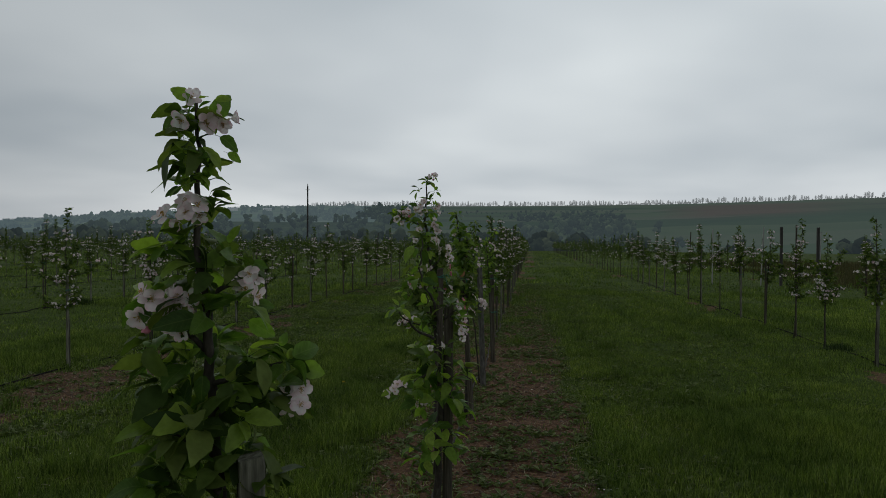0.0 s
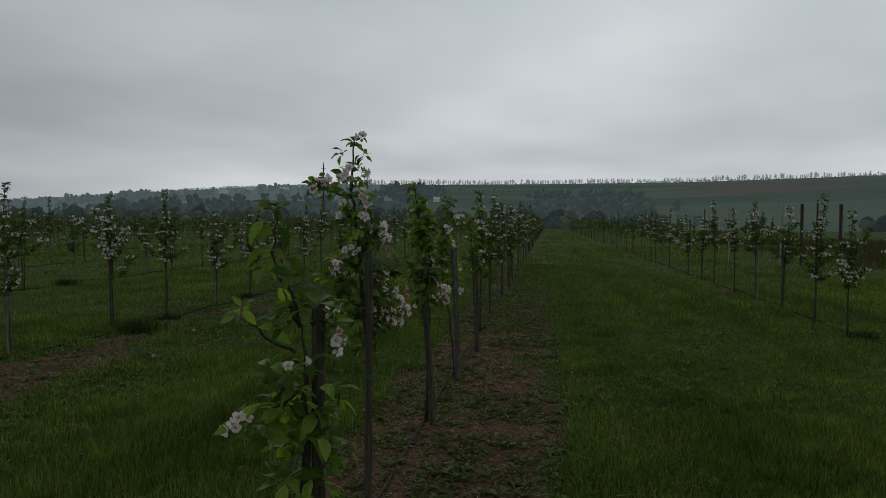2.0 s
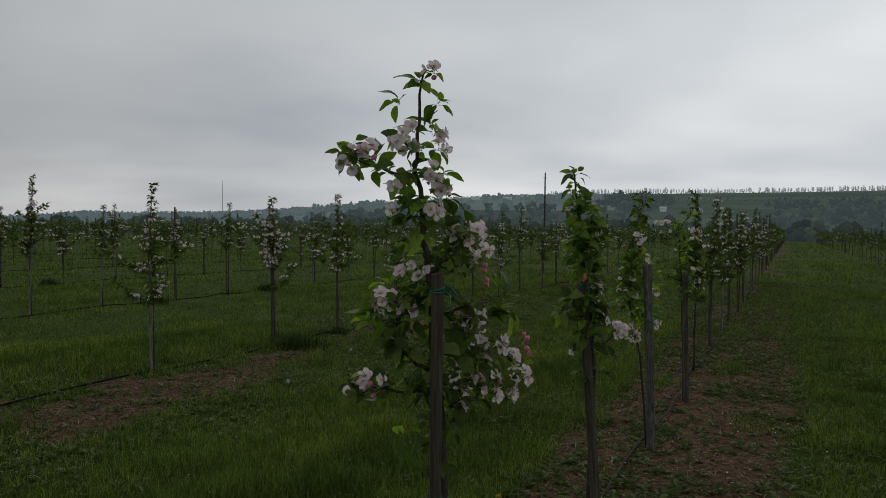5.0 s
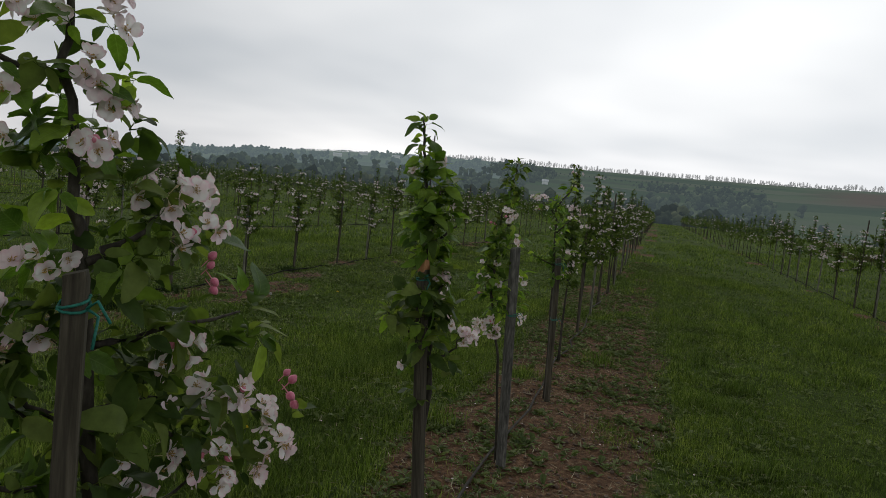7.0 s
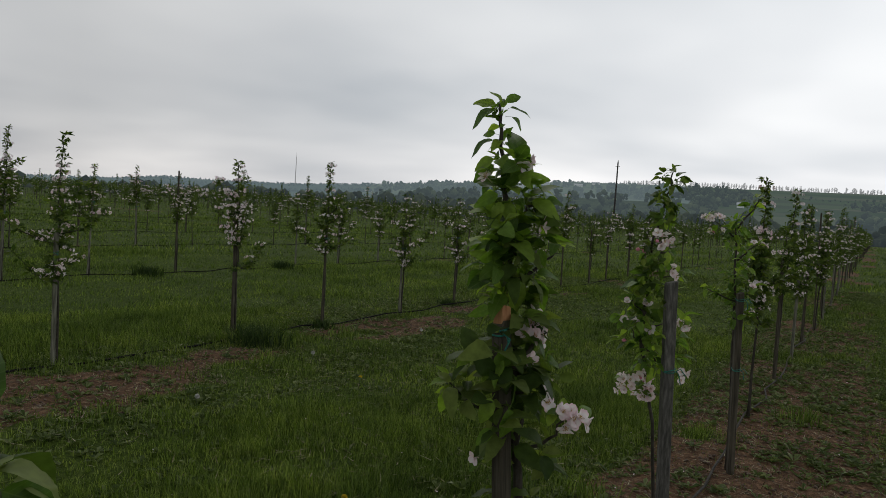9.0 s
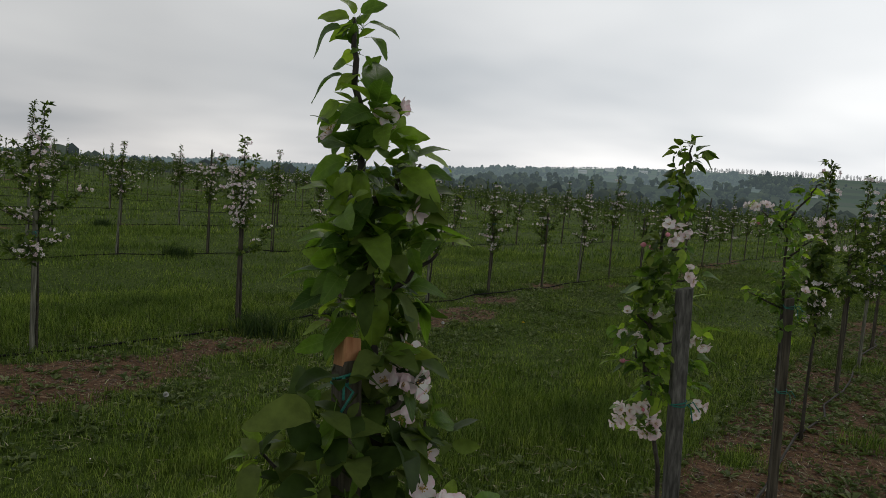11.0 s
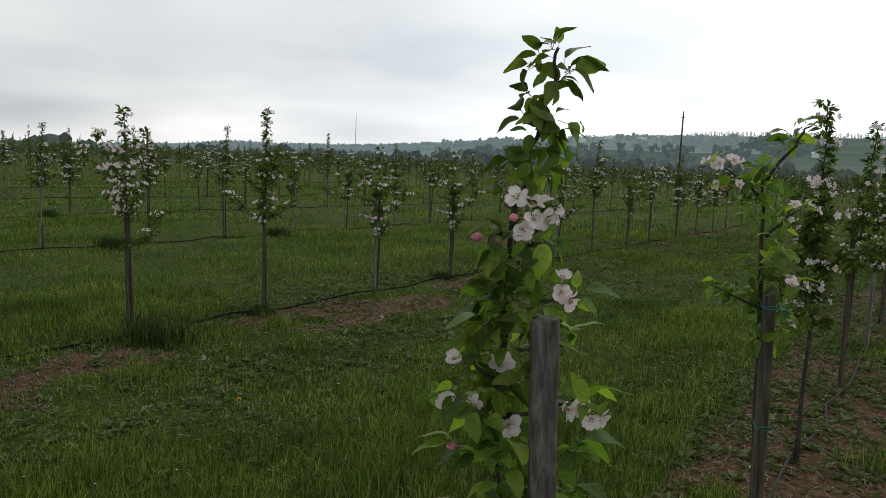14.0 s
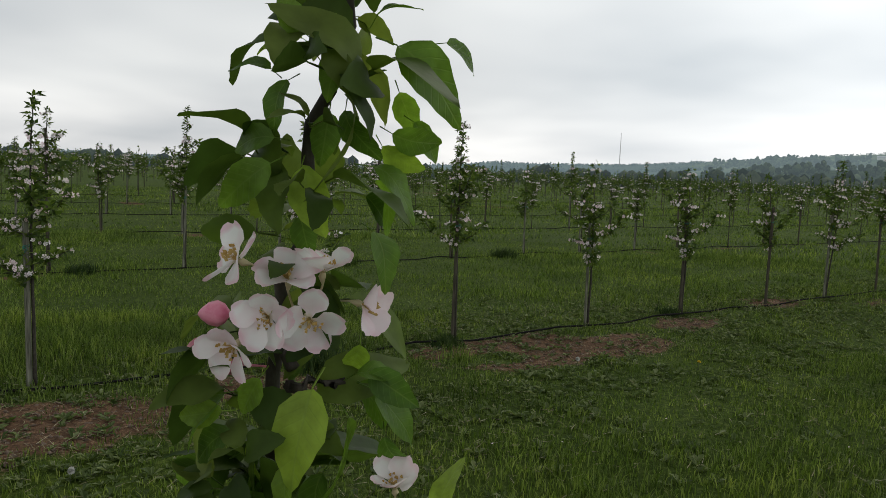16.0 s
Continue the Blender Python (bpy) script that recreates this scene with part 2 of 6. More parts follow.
M_FLUFF = plain("dandelion_fluff", [(0.3, (0.50, 0.49, 0.46)), (0.7, (0.72, 0.71, 0.68))], 90.0, 0.9, 0.2)
M_STEM = plain("green_stem", [(0.3, (0.05, 0.08, 0.03)), (0.7, (0.10, 0.12, 0.05))], 60.0, 0.6, 0.1)


def ground_material():
    m, N, L, B = material("grass_and_soil")
    at = N.new("ShaderNodeAttribute")
    at.attribute_name = "soil"
    big = noise_node(N, L, 0.45, 4.0)
    fine = noise_node(N, L, 26.0, 8.0, 0.75)
    tiny = noise_node(N, L, 90.0, 4.0, 0.6)
    g = ramp(N, L, fine, [(0.3, (0.010, 0.018, 0.003)), (0.5, (0.047, 0.078, 0.010)), (0.75, (0.140, 0.180, 0.040))])
    g = mix(N, L, 0.6, g, ramp(N, L, big, [(0.3, (0.7, 0.72, 0.7)), (0.7, (1.25, 1.2, 1.1))]), "MULTIPLY")
    s = ramp(N, L, fine, [(0.3, (0.032, 0.019, 0.012)), (0.52, (0.128, 0.074, 0.043)), (0.75, (0.35, 0.220, 0.135))])
    s = mix(N, L, 0.5, s, ramp(N, L, tiny, [(0.3, (0.6, 0.6, 0.6)), (0.7, (1.35, 1.3, 1.25))]), "MULTIPLY")
    edge = N.new("ShaderNodeMath")
    edge.operation = "ADD"
    L.new(at.outputs["Fac"], edge.inputs[0])
    sub = N.new("ShaderNodeMath")
    sub.operation = "MULTIPLY_ADD"
    L.new(fine, sub.inputs[0])
    sub.inputs[1].default_value, sub.inputs[2].default_value = 0.9, -0.45
    L.new(sub.outputs[0], edge.inputs[1])
    c = mix(N, L, ramp(N, L, edge.outputs[0], [(0.40, (0, 0, 0)), (0.62, (1, 1, 1))]), g, s)
    L.new(c, B.inputs["Base Color"])
    B.inputs["Roughness"].default_value = 0.95
    B.inputs["Specular IOR Level"].default_value = 0.1
    bump(N, L, B, fine, 0.8, 0.03)
    return m


def far_material(name, lo, hi, scale, haze_glow, haze_strength, mask=None, pale=None, even=0.9):
    """Far country with the haze of moist air painted in as emission; every tree of a wood has its own tone."""
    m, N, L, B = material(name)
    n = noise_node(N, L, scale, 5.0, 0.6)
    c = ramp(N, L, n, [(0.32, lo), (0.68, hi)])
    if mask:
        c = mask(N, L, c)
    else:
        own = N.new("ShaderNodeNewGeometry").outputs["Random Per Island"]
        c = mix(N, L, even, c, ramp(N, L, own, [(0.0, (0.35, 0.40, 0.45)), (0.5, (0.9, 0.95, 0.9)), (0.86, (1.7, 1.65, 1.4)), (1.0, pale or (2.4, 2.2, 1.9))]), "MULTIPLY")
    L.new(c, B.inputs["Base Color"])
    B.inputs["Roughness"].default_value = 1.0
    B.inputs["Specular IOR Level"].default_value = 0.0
    # even bluish emission imitates the haze between eye and hill
    B.inputs["Emission Color"].default_value = (*haze_glow, 1)
    B.inputs["Emission Strength"].default_value = haze_strength
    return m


def field_mask(N, L, c):
    """Long fields across the slope: green corn, pale fallow, and red-brown ploughed land to the east."""
    co = N.new("ShaderNodeTexCoord")
    sep = N.new("ShaderNodeSeparateXYZ")
    L.new(co.outputs["Object"], sep.inputs[0])
    mp = N.new("ShaderNodeMapping")
    mp.inputs["Scale"].default_value = (0.0042, 0.0105, 0.0)
    mp.inputs["Rotation"].default_value = (0, 0, 0.16)
    L.new(co.outputs["Object"], mp.inputs[0])
    vo = N.new("ShaderNodeTexVoronoi")
    vo.inputs["Scale"].default_value = 1.0
    L.new(mp.outputs[0], vo.inputs["Vector"])
    tone = N.new("ShaderNodeSeparateColor")
    L.new(vo.outputs["Color"], tone.inputs[0])
    plots = ramp(N, L, tone.outputs[0], [(0.0, (0.036, 0.060, 0.032)), (0.3, (0.058, 0.092, 0.042)), (0.55, (0.080, 0.108, 0.055)), (0.8, (0.100, 0.112, 0.070)), (1.0, (0.045, 0.062, 0.036))])
    c = mix(N, L, 0.75, c, plots)
    n = noise_node(N, L, 0.004, 3.0)
    d = node_math(N, L, "ADD", node_math(N, L, "DIVIDE", sep.outputs[0], sep.outputs[1]), node_math(N, L, "MULTIPLY", n, 0.08))
    east = ramp(N, L, d, [(0.20, (0, 0, 0)), (0.27, (1, 1, 1)), (0.36, (1, 1, 1)), (0.46, (0.25, 0.25, 0.25))])
    high = ramp(N, L, node_math(N, L, "DIVIDE", sep.outputs[1], 1500.0), [(0.50, (0, 0, 0)), (0.60, (1, 1, 1)), (0.80, (1, 1, 1)), (0.88, (0, 0, 0))])
    f = mix(N, L, 1.0, east, high, "MULTIPLY")
    return mix(N, L, mix(N, L, 0.75, (0.0, 0.0, 0.0), f), c, (0.120, 0.066, 0.050))


# colour of the haze painted on as emission, stronger for farther bands
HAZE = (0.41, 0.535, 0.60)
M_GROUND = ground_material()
# these fields and the slope fields below glow with painted haze
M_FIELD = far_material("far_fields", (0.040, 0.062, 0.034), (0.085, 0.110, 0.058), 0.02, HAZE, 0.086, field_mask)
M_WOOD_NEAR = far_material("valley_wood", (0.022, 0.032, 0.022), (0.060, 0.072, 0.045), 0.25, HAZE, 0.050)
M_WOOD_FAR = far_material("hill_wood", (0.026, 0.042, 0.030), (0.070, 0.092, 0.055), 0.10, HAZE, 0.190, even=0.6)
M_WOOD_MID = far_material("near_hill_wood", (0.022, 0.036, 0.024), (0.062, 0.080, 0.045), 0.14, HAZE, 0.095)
M_SLOPE = far_material("slope_fields_painted_haze", (0.045, 0.066, 0.040), (0.110, 0.130, 0.080), 0.012, HAZE, 0.195, field_mask)
M_PAINTED_MIST = far_material("wood_painted_mist", (0.03, 0.045, 0.033), (0.06, 0.082, 0.055), 0.05, (0.42, 0.56, 0.64), 0.19, even=0.35)
# pale walls and roofs, with the painted haze glowing on top
M_HOUSE = far_material("whitewashed_wall", (0.52, 0.51, 0.50), (0.66, 0.65, 0.63), 0.8, HAZE, 0.12, None, (1.1, 1.1, 1.1), 0.2)
M_ROOF = far_material("pale_roof_sheet", (0.34, 0.35, 0.37), (0.48, 0.49, 0.51), 0.8, HAZE, 0.12, None, (1.1, 1.1, 1.1), 0.2)
# pale grey emission paints haze over windbreak, ridge scrub and radio mast
M_BARE = far_material("ridge_painted_haze", (0.10, 0.10, 0.095), (0.16, 0.155, 0.145), 0.3, (0.50, 0.53, 0.55), 0.33, None, (1.2, 1.15, 1.1))


# ---- geometry helpers ----
rng = np.random.default_rng(7)


def mesh(name, verts, faces, mat, smooth=True, attr=None):
    me = bpy.data.meshes.new(name)
    if isinstance(faces, np.ndarray):
        k = faces.shape[1]
        me.vertices.add(len(verts))
        me.vertices.foreach_set("co", np.asarray(verts, np.float32).ravel())
        me.loops.add(faces.size)
        me.loops.foreach_set("vertex_index", faces.astype(np.int32).ravel())
        me.polygons.add(len(faces))
        me.polygons.foreach_set("loop_start", np.arange(0, faces.size, k, dtype=np.int32))
        me.update(calc_edges=True)
    else:
        me.from_pydata([tuple(v) for v in verts], [], [tuple(f) for f in faces])
    me.materials.append(mat)
    if smooth:
        me.polygons.foreach_set("use_smooth", np.ones(len(me.polygons), bool))
    if attr:
        a = me.attributes.new(attr[0], "FLOAT", "POINT")
        a.data.foreach_set("value", np.asarray(attr[1], np.float32))
    me.update()
    return me


def part(name, me, parent, label="", m=None):
    ob = new(name, me)
    ob.parent = parent
    if m is not None:
        ob.matrix_basis = m
    return tagged(ob, label)


def thing(name, at, label, category, group="", kind=""):
    ob = new(name)
    ob.location = at
    ob.empty_display_size = 0.1
    return tagged(ob, label, category, group, kind)


def tube(points, radii, sides=6, cap=True):
    """Vertices and faces of a tapering tube along points."""
    p = [Vector(q) for q in points]
    verts, faces = [], []
    side = Vector((0.31, 0.95, 0.05))
    for i, q in enumerate(p):
        d = (p[min(i + 1, len(p) - 1)] - p[max(i - 1, 0)]).normalized()
        u = side - d * side.dot(d)
        u = u.normalized() if u.length > 1e-4 else d.orthogonal().normalized()
        v = d.cross(u)
        for k in range(sides):
            a = 2 * math.pi * k / sides
            verts.append(q + (u * math.cos(a) + v * math.sin(a)) * radii[i])
    for i in range(len(p) - 1):
        for k in range(sides):
            k2 = (k + 1) % sides
            faces.append((i * sides + k, i * sides + k2, (i + 1) * sides + k2, (i + 1) * sides + k))
    if cap:
        faces.append(tuple(range(sides - 1, -1, -1)))
        n = (len(p) - 1) * sides
        faces.append(tuple(range(n, n + sides)))
    return verts, faces


def joined(pieces):
    verts, faces = [], []
    for v, f in pieces:
        n = len(verts)
        verts += list(v)
        faces += [tuple(i + n for i in q) for q in f]
    return verts, faces


def vnoise(x, y, seed=0):
    """Smooth value noise on arrays, 0 to 1."""
    x, y = np.asarray(x, float), np.asarray(y, float)
    xi, yi = np.floor(x).astype(np.int64), np.floor(y).astype(np.int64)
    fx, fy = x - xi, y - yi
    fx, fy = fx * fx * (3 - 2 * fx), fy * fy * (3 - 2 * fy)

    def h(a, b):
        q = (a * 374761393 + b * 668265263 + seed * 362437) & 0xFFFFFFFF
        q = ((q ^ (q >> 13)) * 1274126177) & 0xFFFFFFFF
        return ((q ^ (q >> 16)) & 0xFFFF) / 65535.0

    return (h(xi, yi) * (1 - fx) + h(xi + 1, yi) * fx) * (1 - fy) + (h(xi, yi + 1) * (1 - fx) + h(xi + 1, yi + 1) * fx) * fy


def fbm(x, y, seed=0, octaves=3):
    out, amp, tot = 0.0, 1.0, 0.0
    for o in range(octaves):
        out, tot = out + amp * vnoise(x * 2 ** o, y * 2 ** o, seed + o), tot + amp
        amp *= 0.5
    return out / tot


# ---- the lie of the land ----
ROW_X = [9.4, 4.05, -0.53, -5.18] + [-10.15 - 4.85 * k for k in range(23)]
FIELD_END = 132.0
SKY_AZ = [-180, -95, -80, -70, -64, -58.5, -55, -51.7, -48, -42, -37, -32.5, -26.3, -20.5, -13.7, -0.6, 8, 13.4, 19.8, 25, 40, 60, 95, 180]
SKY_EL = [0.2, 0.2, 0.25, 0.10, 0.08, 0.30, 0.50, 0.85, 0.85, 1.05, 1.40, 1.80, 2.35, 2.70, 2.90, 2.95, 3.05, 3.12, 3.20, 3.34, 2.9, 1.4, 0.3, 0.2]



# bare patches worn beside the next row: centre and half sizes
WORN = ((-4.30, 8.0, 0.62, 0.85), (-4.35, 6.6, 0.60, 0.85), (-4.85, 7.5, 0.35, 0.45), (-4.70, 9.2, 0.30, 0.50), (-4.55, 12.5, 0.42, 0.85), (-4.8, 13.9, 0.36, 0.6), (-4.9, 10.8, 0.2, 0.25), (-5.2, 16.0, 0.3, 0.5), (-4.4, 5.6, 0.4, 0.5))


def soil(x, y):
    """Share of bare soil at a place: worn strips along the rows, broken by weeds."""
    s = np.zeros_like(x)
    for i, rx in enumerate(ROW_X):
        lo, hi, want = (-0.66, 1.02, 0.28) if i == 2 else (-0.30, 1.0, 0.63) if i == 3 else (-0.45, 0.6, 0.68)
        near = np.abs(x - rx) < 1.8
        if not near.any():
            continue
        px, py = x[near], y[near]
        n = fbm(px * 1.3 + 17 * i, py * 0.8, 3, 4) - (0.10 * np.clip((py - 10.5) / 4, 0, 1) + 0.16 * np.clip((py - 14) / 8, 0, 1) if i == 2 else 0)
        wob = (0.22 if i == 2 else 0.35) * (vnoise(py * 1.3, px * 0 + i, 9) - 0.5)
        edge = np.clip((px - rx - lo - wob) / 0.25, 0, 1) * np.clip((rx + hi + wob - px) / 0.3, 0, 1)
        s[near] = np.maximum(s[near], edge * np.clip((n - want) / 0.12 + 0.5, 0, 1))
    near = (x > -6.5) & (x < -3.0) & (y > 3) & (y < 18)
    if near.any():
        px, py = x[near], y[near]
        n = fbm(px * 3.1, py * 3.1, 33, 3)
        for cx, cy, ax, ay in WORN:
            s[near] = np.maximum(s[near], np.clip(1.75 - 1.6 * np.hypot((px - cx) / ax, (py - cy) / ay) + 1.8 * (n - 0.5), 0, 1))
    return s


def land(x, y):
    """Height of the ground."""
    r, az = np.hypot(x, y - 4.0), np.degrees(np.arctan2(x, y - 4.0))
    el = np.interp(az, SKY_AZ, SKY_EL)
    top = 1.43 + 1500 * np.tan(np.radians(el))
    z = np.zeros_like(r)
    fall = np.clip((r - 140) / 150, 0, 1)
    z = z - 9.0 * fall * fall * (3 - 2 * fall)
    rise = np.clip((r - 330) / 1170, 0, 1)
    z = z + rise * (top + 9.0) + np.where(r > 300, 5 * (fbm(x / 160, y / 160, 5, 2) - 0.5), 0) * np.clip((1500 - r) / 600, 0, 1)
    near = np.clip((40 - r) / 30, 0, 1)
    z = z + near * (0.05 * (fbm(x * 0.5, y * 0.5, 21, 2) - 0.5) + 0.03 * (fbm(x * 3.0, y * 3.0, 31, 3) - 0.5))
    return z


def stretched(lo, hi, step, far, growth=1.085):
    mid = list(np.arange(lo, hi + 1e-6, step))
    up, s = [], step
    while (up[-1] if up else hi) < far:
        s *= growth
        up.append((up[-1] if up else hi) + s)
    down, s = [], step
    while (down[-1] if down else lo) > -far:
        s *= growth
        down.append((down[-1] if down else lo) - s)
    return np.array(down[::-1] + mid + up)


def build_ground():
    gx, gy = stretched(-7.5, 5.0, 0.09, 3200), stretched(1.0, 15.0, 0.09, 3200)
    X, Y = np.meshgrid(gx, gy)
    S = soil(X, Y)
    Z = land(X, Y)
    close = np.clip((30 - np.hypot(X, Y - 6)) / 15, 0, 1)
    Z = Z + close * S * 0.035 * (fbm(X * 7, Y * 7, 41, 3) - 0.45)
    nx, ny = len(gx), len(gy)
    v = np.stack([X, Y, Z], -1).reshape(-1, 3)
    i = np.arange(ny - 1)[:, None] * nx + np.arange(nx - 1)[None, :]
    f = np.stack([i, i + 1, i + nx + 1, i + nx], -1).reshape(-1, 4)
    me = mesh("ground", v, f, M_GROUND, True, ("soil", S.ravel()))
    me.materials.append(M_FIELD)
    me.materials.append(M_PAINTED_MIST)
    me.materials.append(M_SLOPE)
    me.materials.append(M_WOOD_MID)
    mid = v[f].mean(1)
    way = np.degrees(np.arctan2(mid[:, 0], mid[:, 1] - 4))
    # past 290 m the faces carry emissive haze, stronger up the western slope
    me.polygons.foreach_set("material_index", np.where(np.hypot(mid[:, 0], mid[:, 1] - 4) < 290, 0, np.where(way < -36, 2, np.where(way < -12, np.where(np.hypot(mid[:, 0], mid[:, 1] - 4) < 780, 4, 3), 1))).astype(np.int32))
    tagged(new("ground", me), "mown orchard grass with worn strips of red-brown soil", "ground", "", "structure")


build_ground()


# ---- far country ----
def ico():
    bm = bmesh.new()
    bmesh.ops.create_icosphere(bm, subdivisions=1, radius=1.0)
    v = np.array([q.co[:] for q in bm.verts])
    f = np.array([[q.index for q in p.verts] for p in bm.faces])
    bm.free()
    return v, f


def scatter(name, template, spots, mat, label, category, smooth=True, rough=0.09):
    """Many small forms in one mesh. spots: rows of x, y, z, sx, sy, sz, turn."""
    tv, tf = template
    n, k = len(spots), len(tv)
    c, s = np.cos(spots[:, 6])[:, None], np.sin(spots[:, 6])[:, None]
    vx, vy, vz = tv[:, 0][None] * spots[:, 3:4], tv[:, 1][None] * spots[:, 4:5], tv[:, 2][None] * spots[:, 5:6]
    v = np.stack([vx * c - vy * s + spots[:, 0:1], vx * s + vy * c + spots[:, 1:2], vz + spots[:, 2:3]], -1)
    v += rng.normal(0, rough, v.shape) * spots[:, None, 3:6]
    f = (tf[None] + (np.arange(n) * k)[:, None, None]).reshape(-1, tf.shape[1])
    return tagged(new(name, mesh(name, v.reshape(-1, 3), f, mat, smooth)), label, category, "", "stuff")


def polar(az, r):
    a = np.radians(az)
    x, y = r * np.sin(a), 4 + r * np.cos(a)
    return x, y, land(x, y)


def wood_spots(az, r, size, lumps):
    x, y, z = polar(az, r)
    out = []
    for k in range(lumps):
        a = rng.uniform(0, 6.28, len(x))
        q = size * rng.uniform(0.13, 0.30, len(x))
        d = size * rng.uniform(0.0, 0.42, len(x))
        out.append(np.stack([x + d * np.cos(a), y + d * np.sin(a), z + size * rng.uniform(0.10, 0.85, len(x)), q, q, q * rng.uniform(0.8, 1.3, len(x)), a], -1))
    return np.concatenate(out)


# farmhouses on the slope, each in a gap between the woods: place and length
HOUSES = ((-111, 731, 6.0), (-483, 1146, 14), (-396, 1068, 12), (-427, 1237, 13), (-451, 975, 12))


def clear(az, r):
    """Keeps woods away from the sight of the farmhouses."""
    ok = np.ones(len(az), bool)
    for x, y, w in HOUSES:
        a, d = math.degrees(math.atan2(x, y - 4)), math.hypot(x, y - 4)
        ok &= ~((np.abs(az - a) < 0.75) & (r < d + 8) & (r > d - 230))
    return ok


def build_far():
    t = ico()
    # dark belt of trees on the valley floor
    az = np.concatenate([rng.uniform(-88, 38, 800), rng.uniform(-36, -6, 260)])
    r = rng.uniform(255, 420, 1060)
    keep = vnoise(az * 0.35, r * 0.02, 2) > np.where(az > 7, 0.80, 0.30)
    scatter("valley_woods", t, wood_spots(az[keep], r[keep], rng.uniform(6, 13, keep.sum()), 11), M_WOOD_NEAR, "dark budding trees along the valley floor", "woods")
    # wooded hillside
    az = np.concatenate([rng.uniform(-90, -8, 3000), rng.uniform(-12, 8, 420), rng.uniform(8, 14, 6)])
    r = np.sqrt(rng.uniform(430 ** 2, 1500 ** 2, len(az)))
    r[3000:] = rng.uniform(430, 900, len(az) - 3000)
    r = np.where(az < -36, np.maximum(r, 900), r)
    keep = vnoise(az * 0.25, r * 0.006, 12) > np.where(az < -13, np.where(r < 760, 0.24, 0.44), 0.42)
    keep &= clear(az, r) & ~((az < -13) & (az > -36) & (r > 1250))
    # farther woods take the materials with stronger painted haze
    for name, sel, mat in (("hill_woods", keep & (az >= -36) & (az < -13) & (r > 780), M_WOOD_FAR), ("hill_thickets", keep & (az >= -36) & ((az >= -13) | (r <= 780)), M_WOOD_MID), ("haze_tinted_woods", keep & (az < -36), M_PAINTED_MIST)):
        scatter(name, t, wood_spots(az[sel], r[sel], np.where(az[sel] < -36, rng.uniform(2.5, 5, sel.sum()), rng.uniform(5, 11, sel.sum())), 8), mat, "wooded hillside beyond the valley with painted-in haze", "woods")
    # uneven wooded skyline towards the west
    for name, a0, a1, n, mat in (("skyline_woods", -36, -15, 600, M_WOOD_FAR), ("haze_tinted_skyline", -92, -36, 1200, M_PAINTED_MIST)):
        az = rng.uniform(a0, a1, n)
        scatter(name, t, wood_spots(az, rng.uniform(1450, 1560, n), rng.uniform(1.0, 2.4, n) + 2.0 * np.clip(vnoise(az * 0.9, az * 0 + 1, 6) - 0.35, 0, 1) * rng.uniform(0.4, 1.3, n), 7), mat, "treetops along the wooded ridge with painted-in haze", "woods")
    # hedges between the far fields
    lines = []
    for a0, a1, r0, r1 in ((-10, 7, 1000, 1040), (-2, 6, 860, 830)):
        q = np.linspace(0, 1, 45)
        lines.append(wood_spots(a0 + (a1 - a0) * q, r0 + (r1 - r0) * q + rng.normal(0, 6, 45), rng.uniform(3, 7, 45), 2))
    scatter("hedges", t, np.concatenate(lines), M_WOOD_MID, "hedges between green fields, all with painted-in haze", "hedge")
    # leafless windbreak on the ridge: a trunk with upswept twigs each
    v, f = [], []
    for k in range(90):
        a, h1 = rng.uniform(0, 6.28), rng.uniform(0.30, 1.0)
        d, w = np.array([math.cos(a), math.sin(a), 0]), 0.016 if k else 0.05
        side = np.array([-d[1], d[0], 0]) * w
        out = rng.uniform(0.5, 1.0) * 0.56 * math.sqrt(max(1 - ((h1 - 0.64) / 0.37) ** 2, 0.02))
        b, tip = np.array([0, 0, max(h1 - 0.22, 0.25) if k else 0]), np.array([0, 0, h1 if k else 0.95]) + d * (out if k else 0.02)
        n = len(v)
        v += [b + side, b - side, tip - side * 0.7, tip + side * 0.7, b + d * w, b - d * w]
        f += [(n, n + 1, n + 2, n + 3), (n + 4, n + 5, n + 2, n + 3)]
    az = np.linspace(-17, 38, 430) + rng.normal(0, 0.05, 430)
    az = az[(vnoise(az * 1.7, az * 0, 8) > 0.10) & (vnoise(az * 6.0, az * 0, 18) > 0.12)]
    x, y, z = polar(az, 1500 + rng.normal(0, 12, len(az)))
    h = 6.0 + 4 * vnoise(az * 0.8, az * 0 + 3, 4) + rng.normal(0, 1.2, len(az))
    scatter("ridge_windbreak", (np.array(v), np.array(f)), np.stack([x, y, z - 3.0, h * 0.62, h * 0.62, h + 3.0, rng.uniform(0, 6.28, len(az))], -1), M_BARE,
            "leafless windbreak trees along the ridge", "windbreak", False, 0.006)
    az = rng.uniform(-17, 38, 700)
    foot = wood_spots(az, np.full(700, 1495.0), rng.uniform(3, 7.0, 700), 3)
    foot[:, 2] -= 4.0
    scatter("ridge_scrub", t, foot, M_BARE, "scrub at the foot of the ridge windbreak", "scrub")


build_far()


def build_bush(x, y, size, label):
    z = float(land(np.array(x), np.array(y)))
    t = ico()
    n = 26
    a, e = rng.uniform(0, 6.28, n), rng.uniform(0, 1, n)
    sp = np.stack([x + size * 0.5 * np.cos(a) * rng.uniform(0.2, 1, n), y + size * 0.5 * np.sin(a), z + size * (0.15 + 0.75 * e), *(size * rng.uniform(0.12, 0.26, (3, n))), a], -1)
    ob = scatter("round_bush", t, sp, M_WOOD_NEAR, label, "bush")
    del ob["kind"]


